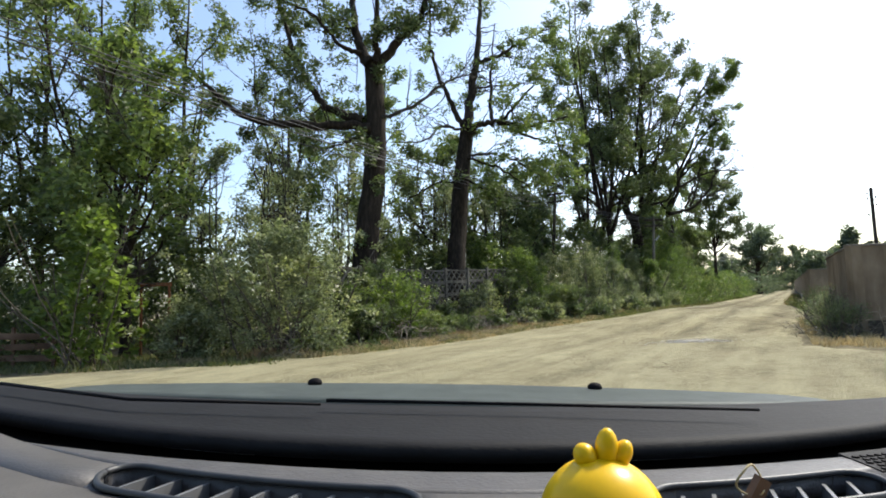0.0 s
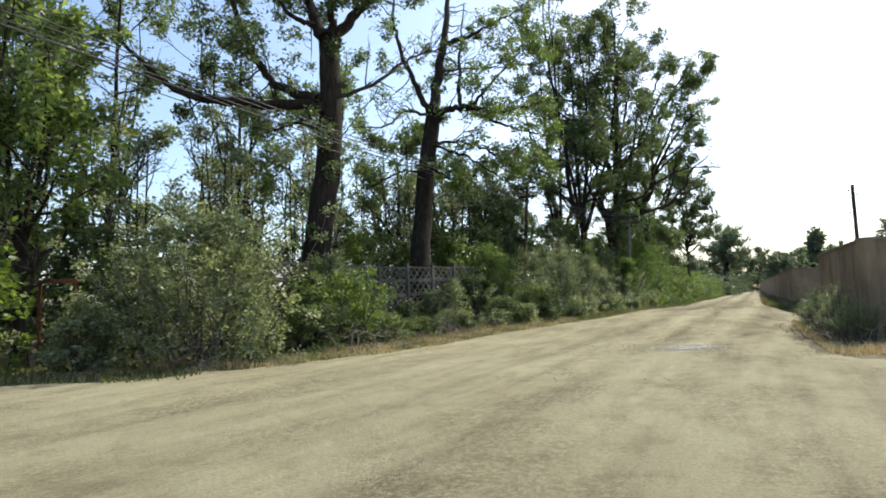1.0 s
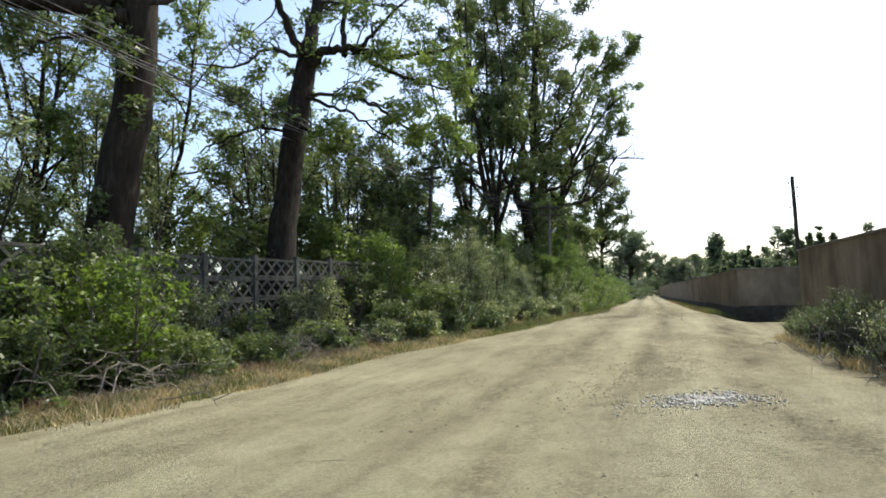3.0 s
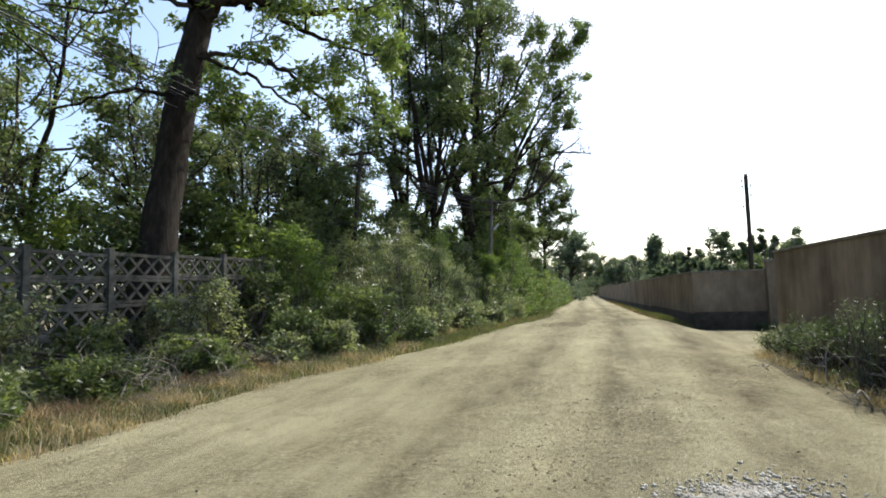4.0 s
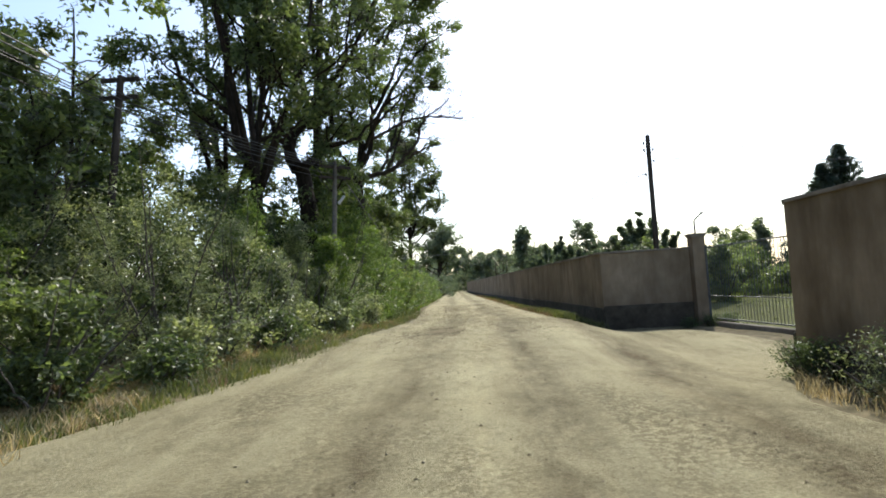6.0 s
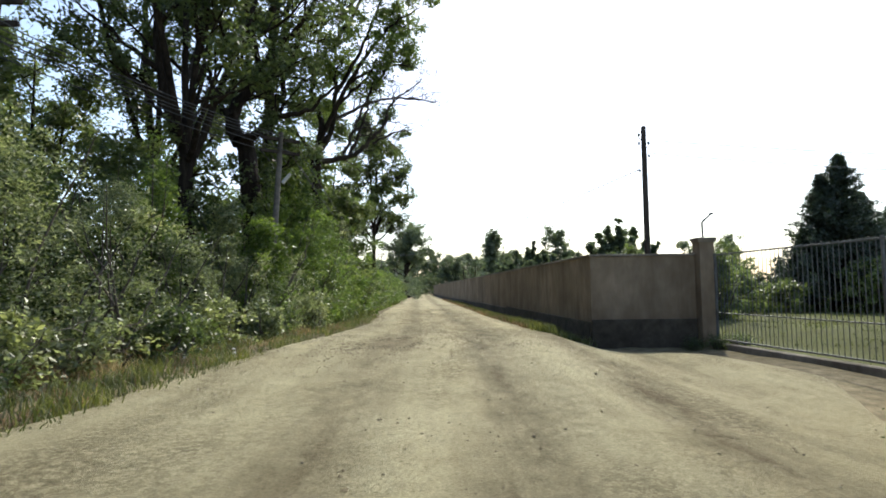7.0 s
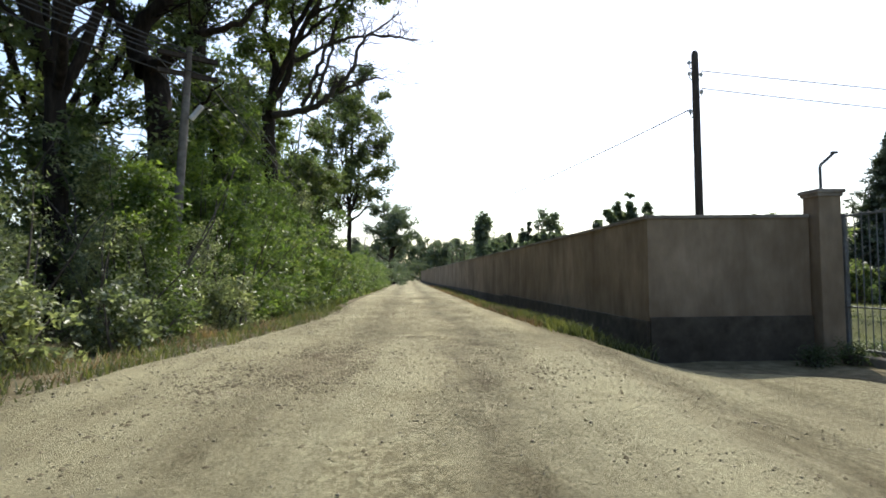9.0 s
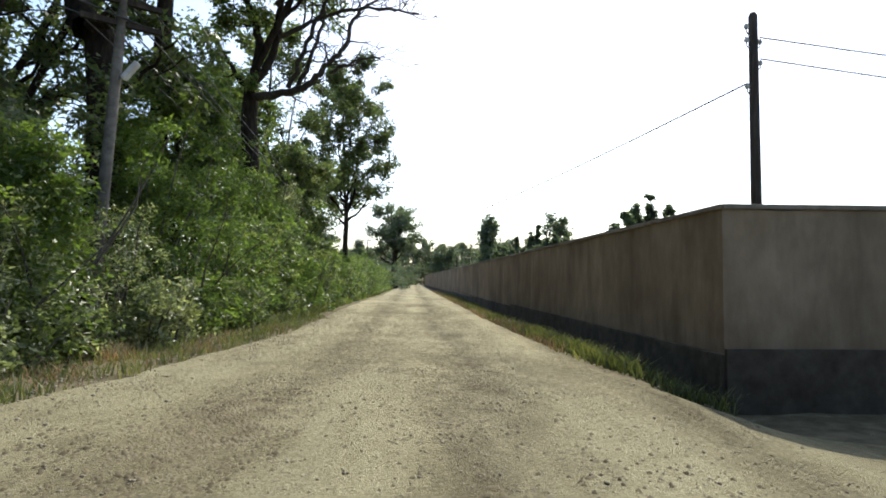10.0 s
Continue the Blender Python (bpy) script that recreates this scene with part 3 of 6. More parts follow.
def stone_patch():
    """A washed-out hollow filled with pale crushed stone."""
    rng = np.random.default_rng(31)
    n = 1500
    a, q = rng.uniform(0, 2 * np.pi, n), np.abs(rng.normal(0, 0.42, n)) * (1 + 0.5 * np.sin(3 * rng.uniform(0, 1)))
    P = np.stack([7.68 + 0.85 * q * np.cos(a), 19.35 + 0.4 * q * np.sin(a) + 0.1 * q * np.cos(a)], -1)
    octa = np.array([[1, 0, 0], [0, 1, 0], [-1, 0, 0], [0, -1, 0], [0, 0, 1], [0, 0, -1]], float)
    of = np.array([[0, 1, 4], [1, 2, 4], [2, 3, 4], [3, 0, 4], [1, 0, 5], [2, 1, 5], [3, 2, 5], [0, 3, 5]])
    v = octa[None] * (np.minimum(rng.gamma(2.0, 0.005, n), 0.02)[:, None, None] + 0.005) * rng.uniform(0.6, 1.4, (n, 6, 1))
    v[..., 2] *= 0.6
    v = v + np.stack([P[:, 0], P[:, 1], road_height(P[:, 0], P[:, 1], np.ones(n)) + 0.006], -1)[:, None]
    f = (np.arange(n)[:, None, None] * 6 + of[None]).reshape(-1, 3)
    tagged(add_mesh("crushed_stone", v.reshape(-1, 3), f, STONE_PALE, smooth=False), "patch of pale crushed stone in the dirt lane", "gravel", kind="stuff")


def clods():
    """Dark crumbs of earth heaped along the wheel tracks."""
    rng = np.random.default_rng(41)
    n = 4200
    octa = np.array([[1, 0, 0], [0, 1, 0], [-1, 0, 0], [0, -1, 0], [0, 0, 1]], float)
    of = np.array([[0, 1, 4], [1, 2, 4], [2, 3, 4], [3, 0, 4]])
    s = rng.uniform(16, 52, n)
    lane = np.interp(s, [10, 20, 35, 60], [-2.5, -2.2, -0.9, -0.6]) + np.array([-0.35, 1.35, -1.75])[rng.integers(0, 3, n)] + rng.normal(0, 0.32, n)
    P = np.stack([D.x * s + N.x * lane, D.y * s + N.y * lane], -1)
    P = P[ripple(P[:, 0], P[:, 1], 17, 2.2) > 0.05]
    # coarse heaps between the tracks
    for x, y, along, wide, k in ((13.1, 34.0, 0.8, 0.26, 2600), (14.6, 33.9, 0.9, 0.3, 700), (12.0, 33.2, 0.9, 0.35, 900), (16.2, 39.6, 1.6, 0.25, 700), (14.7, 32.4, 0.7, 0.3, 350), (8.6, 22.4, 0.9, 0.5, 500), (6.8, 20.3, 0.6, 0.35, 300)):
        off = rng.normal(size=(k, 2))
        P = np.concatenate([P, np.stack([x + D.x * along * off[:, 0] + N.x * wide * off[:, 1], y + D.y * along * off[:, 0] + N.y * wide * off[:, 1]], -1)])
    n = len(P)
    v = octa[None] * (np.minimum(rng.gamma(1.6, 0.006, n), 0.016)[:, None, None] + 0.005) * rng.uniform(0.6, 1.4, (n, 5, 1))
    v[..., 2] *= 0.7
    v = v + np.stack([P[:, 0], P[:, 1], road_height(P[:, 0], P[:, 1], np.ones(n)) - 0.002], -1)[:, None]
    f = (np.arange(n)[:, None, None] * 5 + of[None]).reshape(-1, 3)
    tagged(add_mesh("earth_clods", v.reshape(-1, 3), f, EARTH, smooth=False), "dark crumbs of dry earth along the wheel tracks", "gravel", kind="stuff")


EARTH = rough_mat("dry_earth", (0.1, 0.082, 0.048), (0.155, 0.13, 0.078), (0.23, 0.195, 0.125), 4, 2, 0.95, 0.3, 0.01)
clods()
STONE_PALE = rough_mat("pale_stone", (0.4, 0.37, 0.31), (0.5, 0.47, 0.4), (0.6, 0.57, 0.5), 3, 7, 0.9, 0.3, 0.01)
stone_patch()

# ---- walls on the far side of the lane ----
WALL_TOP = 1.97
P_CORNER, P_PILLAR, P_FAR = Vector((17.75, 34.05, 0)), Vector((19.98, 32.9, 0)), Vector((62.0, 129.0, 0))
P_NEAR_END, P_NEAR_CORNER, P_NEAR_FAR = Vector((14.75, 26.83, 0)), Vector((11.6, 19.75, 0)), Vector((40.0, 24.6, 0))
P_GATE_END = Vector((17.6, 26.6, 0))


def wall_run(name, label, a, b, top, thick=0.2, side=1):
    """A rendered wall from a to b with a plinth and a coping; its road face on the line."""
    d = (b - a).normalized()
    n = Vector((d.y, -d.x, 0)) * side
    rot = math.atan2(d.y, d.x)
    length = (b - a).length
    e = empty(name, a, label, "wall", kind="structure")
    rng = np.random.default_rng(int(length * 10))
    # body in one piece, its top edge a little uneven
    k = max(2, int(length / 0.5))
    verts, faces = [], []
    for i in range(k + 1):
        p = a + d * (length * i / k)
        g = ground_at(p.x, p.y) - 0.25
        zt = top + rng.normal() * 0.006
        for off, z in ((0, g), (0, zt), (thick, zt), (thick, g)):
            verts.append((p.x + n.x * off, p.y + n.y * off, z))
        if i:
            o = 4 * (i - 1)
            for s in range(4):
                t = (s + 1) % 4
                faces.append((o + s, o + t, o + 4 + t, o + 4 + s))
    faces += [(0, 1, 2, 3), (4 * k + 3, 4 * k + 2, 4 * k + 1, 4 * k)]
    add_mesh("wall_body", verts, faces, WALL, e, smooth=False)
    m = max(1, round(length / 12))
    for i in range(m):
        c = a + d * (length * (i + 0.5) / m)
        seg = length / m
        g = ground_at(c.x, c.y)
        foot, head = g - 0.2, float(lane_rise(c.x, c.y)) + 0.3
        part("plinth", box_bm((seg, 0.05, head - foot), c - a - n * 0.022 + Vector((0, 0, (head + foot) / 2)), rot, 0.008), PLINTH, e, "darker plinth")
        part("coping", box_bm((seg, thick + 0.06, 0.05), c - a + n * thick / 2 + Vector((0, 0, top + 0.022)), rot, 0.01), CAP, e)
    return e


wall_run("wall_far", "long brown rendered wall with a dark plinth along the lane", P_CORNER, P_FAR, WALL_TOP, side=1)
wall_run("wall_splay", "brown rendered wall turning in towards a gate pillar", P_PILLAR - (P_PILLAR - P_CORNER).normalized() * 0.2, P_CORNER, WALL_TOP, side=1)
wall_run("wall_near", "brown rendered wall at the corner of the lane", P_NEAR_CORNER, P_NEAR_END, 2.17, side=1)
wall_run("wall_side", "brown rendered wall running away from the junction", P_NEAR_FAR, P_NEAR_CORNER, 2.17, side=1)
wall_run("wall_recess", "brown rendered wall turning in towards the gate", P_NEAR_END, P_GATE_END, 2.15, side=1)


def gate_pillar(at):
    g = ground_at(at.x, at.y)
    e = empty("gate_pillar", (at.x, at.y, g), "square rendered gate pillar with a stepped concrete cap", "pillar")
    rot = math.atan2(D.y, D.x)
    part("shaft", box_bm((0.33, 0.33, 2.3 - g + 0.1), (0, 0, (2.3 - g) / 2 - 0.05), rot, 0.015), WALL, e)
    part("cap", box_bm((0.42, 0.42, 0.055), (0, 0, 2.325 - g), rot, 0.012, box_bm((0.37, 0.37, 0.05), (0, 0, 2.275 - g), rot, 0.01)), CAP, e, "grey concrete cap")
    return e


gate_pillar(P_PILLAR)


def pillar_lamp(at):
    """A bent steel arm on the pillar's cap with a small spike head."""
    z = 2.35
    e = empty("lamp_arm", (at.x, at.y, z), "thin bent steel lamp arm fixed on the pillar cap", "lamp")
    v, f = tube([(0, 0, 0), (0, 0, 0.2), (0.0, 0, 0.34), (0.015, -0.008, 0.375), (0.19, -0.09, 0.54)], [0.022] * 5, 8)
    add_mesh("arm", v + np.array(e.location), f, CABLE, e)
    part("head", box_bm((0.09, 0.05, 0.035), (0.2, -0.095, 0.55), math.atan2(-0.09, 0.18), 0.01), CABLE, e)
    part("foot_plate", box_bm((0.1, 0.1, 0.012), (0, 0, 0.004), 0, 0.003), STEEL, e)


pillar_lamp(P_PILLAR)


def gate_fence():
    """A steel bar fence and gate between the pillar and the recess wall."""
    a, b = P_PILLAR + Vector((0.0, -0.26, 0)), P_GATE_END + Vector((0.05, 0.1, 0))
    d = (b - a).normalized()
    rot = math.atan2(d.y, d.x)
    length = (b - a).length
    e = empty("bar_gate", a, "tall grey steel bar gate closing a yard entrance", "gate")
    top = 2.0
    for z, h in ((top - 0.04, 0.03), (0.72, 0.02), (0.16, 0.03)):
        c = d * (length / 2)
        part("rail", box_bm((length, 0.04, h), (c.x, c.y, z), rot, 0.006), STEEL, e)
    q = 0.08
    bar = None
    while q < length - 0.05:
        p = d * q
        if bar is None:
            bar = part("bar", box_bm((0.011, 0.011, top - 0.14), (0, 0, 0), rot, 0.003), STEEL, e)
        else:
            o = bpy.data.objects.new("bar", bar.data)
            scene.collection.objects.link(o)
            o.parent = e
            bar = o
        bar.location = (p.x, p.y, 0.14 + (top - 0.14) / 2)
        q += 0.115
    for q in (0.03, length * 0.66, length - 0.03):
        p = d * q
        part("post", box_bm((0.04, 0.04, top + 0.1), (p.x, p.y, (top - 0.1) / 2), rot, 0.006), STEEL, e)
    kerb = empty("gate_sill", a, "low concrete sill under the bar gate", "kerb")
    c = d * (length / 2)
    part("sill", box_bm((length, 0.18, 0.3), (c.x, c.y, -0.06), rot, 0.02), CAP, kerb)


gate_fence()


# ---- lattice fence on the tree side ----
FENCE_A, FENCE_D = Vector((-2.92, 20.43, 0)), Vector((0.461, 0.887, 0)).normalized()


def lattice_fence():
    """Precast posts holding a foot board and four openwork panels one above the other."""
    rot = math.atan2(FENCE_D.y, FENCE_D.x)
    e = empty("lattice_fence", FENCE_A, "weathered concrete lattice fence overgrown with shrubs", "fence", kind="structure")
    count, width, row = 9, 1.7, 0.5
    w = width - 0.11

    def panel_bm():
        """Crossed bars between an upper and a lower rail."""
        bm = bmesh.new()
        for z in (0.035, row - 0.035):
            box_bm((w, 0.06, 0.066), (0, 0, z), 0, 0.006, bm)
        tall, cw = row - 0.13, w / 4
        for i in range(4):
            for sgn in (1, -1):
                ang = math.atan2(tall, cw) * sgn
                m = Matrix.Translation((-w / 2 + (i + 0.5) * cw, 0.002 * sgn, row / 2)) @ Matrix.Rotation(-ang, 4, "Y") @ Matrix.Diagonal((math.hypot(cw, tall), 0.042, 0.058, 1))
                bmesh.ops.create_cube(bm, size=1.0, matrix=m)
        return bm

    models = {"post": box_bm((0.13, 0.13, 2.62), (0, 0, 1.14), 0, 0.014), "foot_board": box_bm((w, 0.06, 0.44), (0, 0, 0.16), 0, 0.008), "panel": panel_bm()}
    made = {}

    def place(kind, at, z, tilt=0.0):
        if kind not in made:
            made[kind] = o = part(kind, models[kind], LATTICE, e)
        else:
            o = bpy.data.objects.new(kind, made[kind].data)
            scene.collection.objects.link(o)
            o.parent = e
        o.location, o.rotation_euler = (at.x, at.y, z), (0, tilt, rot)

    rng = np.random.default_rng(61)
    for k in range(count + 1):
        p = FENCE_D * (width * k)
        g = ground_at(FENCE_A.x + p.x, FENCE_A.y + p.y)
        place("post", p, g, rng.normal() * 0.008)
        if k < count:
            c = FENCE_D * (width * (k + 0.5))
            place("foot_board", c, g)
            for i in range(4):
                place("panel", c, g + 0.39 + row * i, rng.normal() * 0.004)


lattice_fence()

# ---- the two big poplars by the fence ----
def smooth_line(points, n, rng, wander):
    """A line of n points through the given ones, with small bends."""
    p = np.asarray(points, float)
    ext = np.concatenate([[2 * p[0] - p[1]], p, [2 * p[-1] - p[-2]]])
    out = []
    for t in np.linspace(0, len(p) - 1, n):
        k = min(int(t), len(p) - 2)
        u = t - k
        p0, p1, p2, p3 = ext[k:k + 4]
        out.append(0.5 * (2 * p1 + (p2 - p0) * u + (2 * p0 - 5 * p1 + 4 * p2 - p3) * u * u + (3 * p1 - p0 - 3 * p2 + p3) * u ** 3))
    out = np.array(out)
    out[1:-1] += rng.normal(size=(n - 2, 3)) * wander
    return out


def old_poplar(label, at, seed, radii, trunk, boughs, leaf, per=52, clump=0.42, ivy=10, right=(0.99, 0.12), reach=1.0, grown=1.0, back=0.0):
    """An old tree whose great boughs are laid out one by one: (radius, leafiness, depth at its end, line of (across, up))."""
    rng = np.random.default_rng(seed)
    base = np.array([at[0], at[1], ground_at(*at) - 0.05])
    across, deep = np.array([right[0], right[1], 0.0]), np.array([-right[1], right[0], 0.0])
    e = empty("poplar_tree", base.tolist(), label, "tree", "poplar belt")
    wood, dead, clumps = Wood(), [], []

    def place(line, depth):
        q = np.linspace(0, 1, len(line))
        return [base + grown * (across * u + deep * (depth * s + back * z) + np.array([0, 0, z])) for (u, z), s in zip(line, q)]

    pts = smooth_line(place(trunk, 0.3), 14, rng, 0.015)
    rad = grown * np.linspace(radii[0], radii[1], 14) * (1 + 0.4 * np.exp(-np.linspace(0, 14, 14)))
    wood.add(tube(pts, rad, 14, 0.06, rng))
    for _ in range(ivy):
        k = rng.integers(3, 13)
        tp = limb_line(pts[k], rng.uniform(0, 6.3), rng.uniform(-0.1, 1.0), rad[k] + rng.uniform(0.3, 0.9), rng, 3, 0.3, 0.2)
        wood.add(tube(tp, np.linspace(0.02, 0.006, len(tp)), 4))
        clumps += [[*tp[-1], rng.uniform(0.2, 0.4)], [*tp[-2], rng.uniform(0.15, 0.3)]]
    for r, leafy, depth, line in boughs:
        pts = smooth_line(place(line, depth), 5 * len(line), rng, 0.035)
        n = len(pts)
        to = wood if leafy else Wood()
        rr = grown * np.linspace(r, max(0.02, r * 0.22), n)
        to.add(tube(pts, rr, 9 if r > 0.1 else 7, 0.08, rng))
        length = float(np.linalg.norm(np.diff(pts, axis=0), axis=1).sum())
        for _ in range(int(length * (1.7 if leafy else 3.6))):
            s = rng.uniform(0.3 if leafy else 0.15, 1.0)
            k = int(s * (n - 1))
            d = pts[min(k + 1, n - 1)] - pts[max(k - 1, 0)]
            az = math.atan2(d[0], d[1]) + rng.uniform(-1.7, 1.7)
            tl = reach * rng.uniform(0.9, 2.4) * (1.15 - 0.4 * s) if leafy else rng.uniform(0.5, 1.7)
            tp = limb_line(pts[k], az, rng.uniform(-0.7, 1.1), tl, rng, 6, 0.15, 0.28)
            to.add(tube(tp, np.linspace(min(0.035, rr[k] * 0.5), 0.007, len(tp)), 5))
            full = rng.uniform() < leafy
            for _ in range(4):
                tw = limb_line(tp[rng.integers(2, 7)], az + rng.uniform(-1.5, 1.5), rng.uniform(-0.6, 1.0), tl * 0.4, rng, 3, 0.1, 0.3)
                to.add(tube(tw, np.linspace(0.012, 0.004, len(tw)), 4))
                if full:
                    clumps.append([*tw[-1], clump * rng.uniform(0.5, 1.2)])
            if full:
                clumps.append([*tp[-1], clump * rng.uniform(0.7, 1.2)])
        if not leafy:
            dead.append(to)
    add_mesh("trunk", *wood.get(), BARK, e)
    for w in dead:
        add_mesh("bare_limb", *w.get(), DEADWOOD, e, "bare grey dead limb")
    add_mesh("crown", *leaves(clumps, per, 0.14, rng, simple=True), leaf, e, smooth=False)


old_poplar("tall old poplar with a thick dark trunk and wide limbs", (-1.55, 26.9), 21, (0.46, 0.33), [(-0.65, 0), (-0.35, 3.2), (0.0, 5.6), (0.1, 7.8), (0.05, 10.1)], [
    (0.2, 0.75, -1.2, [(-0.1, 7.45), (-1.2, 7.5), (-3.4, 7.55), (-4.7, 8.0), (-6.3, 9.5)]),
    (0.18, 0.8, 0.8, [(-0.3, 7.75), (-1.4, 8.2), (-2.3, 9.2), (-3.3, 11.9), (-4.2, 15.5)]),
    (0.25, 0.7, 1.0, [(0.0, 9.8), (-0.4, 10.6), (-0.65, 12.2), (-0.9, 18.0)]),
    (0.1, 0.9, -0.8, [(-0.4, 10.3), (-1.0, 10.4), (-2.0, 11.5), (-3.4, 12.2)]),
    (0.16, 0.7, -0.7, [(0.2, 9.9), (0.28, 11.3), (0.6, 17.0)]),
    (0.2, 0.7, 0.5, [(0.25, 9.8), (1.15, 10.9), (2.0, 12.0), (3.2, 16.5)]),
    (0.075, 0, -0.6, [(0.3, 7.8), (1.55, 8.15), (2.7, 8.9), (3.9, 9.2)]),
    (0.08, 0.9, -0.5, [(-0.3, 7.3), (-0.8, 6.95), (-1.6, 6.6)])], LEAF_DARK, per=64, clump=0.46, grown=1.09)
old_poplar("forked old poplar with half-bare crooked limbs", (1.15, 29.4), 22, (0.39, 0.29), [(0, 0), (0.3, 3.5), (0.7, 6.7), (0.95, 8.4)], [
    (0.25, 0.25, 1.0, [(0.92, 8.3), (1.15, 9.7), (1.6, 11.95), (1.85, 14.0), (2.2, 18.0)]),
    (0.13, 0.35, -0.8, [(0.76, 8.5), (0.35, 9.5), (-0.25, 10.95), (-0.5, 12.45), (-0.35, 15.5)]),
    (0.17, 0.9, -1.0, [(1.0, 8.1), (1.5, 8.5), (2.3, 8.5), (3.6, 8.2), (5.6, 8.6)]),
    (0.1, 0.3, 0.8, [(2.05, 8.5), (2.1, 10.0), (2.3, 11.7), (2.6, 14.0)]),
    (0.11, 0.85, 0.6, [(1.65, 11.6), (2.65, 12.0), (3.55, 12.7), (5.4, 13.7)]),
    (0.075, 0.25, 0.5, [(0.85, 7.1), (1.5, 7.25), (2.4, 7.2), (3.4, 7.0)]),
    (0.07, 0, -0.5, [(0.75, 8.3), (-0.1, 8.5), (-0.8, 7.85), (-2.2, 7.7)]),
    (0.05, 0, 0.5, [(1.4, 10.3), (2.9, 10.5), (4.2, 10.7)]),
    (0.08, 1.0, -1.2, [(2.3, 8.5), (3.1, 9.3), (4.4, 10.6)]),
    (0.07, 1.0, -0.6, [(2.8, 8.3), (3.9, 7.7), (5.2, 7.2)]),
    (0.06, 1.0, -0.8, [(0.9, 7.0), (2.2, 6.4), (3.4, 5.4)]),
    (0.06, 1.0, 0.2, [(2.4, 7.2), (3.6, 6.4), (4.7, 5.6)]),
    (0.05, 0.9, -1.5, [(0.6, 6.2), (1.3, 5.6), (2.0, 4.9)]),
    (0.05, 0.6, -1.0, [(0.5, 6.0), (-0.6, 5.8), (-1.7, 5.0)])], LEAF_POPLAR, ivy=4, grown=1.08, back=0.2)

# ---- the dense poplar clump ----
for i, (x, y, h, r, sp, bare) in enumerate([(9.6, 46.8, 20.0, 0.26, 2.6, 0.0), (10.2, 41.9, 21.5, 0.27, 3.8, 0.1), (13.1, 46.0, 22.5, 0.25, 4.2, 0.05),
                                            (17.2, 54.5, 11.0, 0.22, 2.0, 0.0), (5.4, 49.0, 10.5, 0.2, 2.8, 0.0)]):
    tree("poplar_tree", "tall leafy poplar with several dark upright limbs", (x, y), h, r, 40 + i, n_limb=42 if h > 16 else 30, spread=sp, f0=0.48 if i == 2 else 0.2, per=54, clump=0.54, gap=0.28, ivy=0 if i == 2 else 14,
         leaf=LEAF_DARK, leaf_size=0.165, bare_share=bare, el=(0.3, 1.0), fork=0.45 if i == 2 else 0.23, leaders=5, splay=0.28)
old_poplar("crooked old poplar with arching dark boughs", (11.95, 43.0), 43, (0.36, 0.27), [(0.2, 0), (0.12, 2.7), (0.0, 4.7), (-0.25, 5.9)], [
    (0.26, 0.5, 1.2, [(-0.28, 5.8), (-0.64, 6.7), (0.05, 8.0), (0.35, 9.2), (0.8, 16.0)]),
    (0.15, 0.75, -0.8, [(0.05, 7.9), (0.8, 8.4), (1.3, 8.9), (2.2, 9.9), (3.6, 12.5)]),
    (0.16, 0.7, -1.0, [(-0.2, 5.8), (0.6, 6.2), (1.0, 6.4), (2.0, 6.5), (3.0, 7.3)]),
    (0.13, 0.4, 0.5, [(0.7, 6.2), (0.86, 7.1), (1.1, 8.0), (1.5, 9.6), (2.0, 12.5)]),
    (0.12, 0.9, 0.6, [(-0.6, 6.6), (-1.1, 7.3), (-1.6, 8.6), (-2.2, 11.0)]),
    (0.06, 0.85, -0.7, [(0.0, 4.4), (0.9, 4.7), (1.8, 5.3)])], LEAF_DARK, per=60, clump=0.44, ivy=8, right=(0.879, -0.4775), reach=0.85)
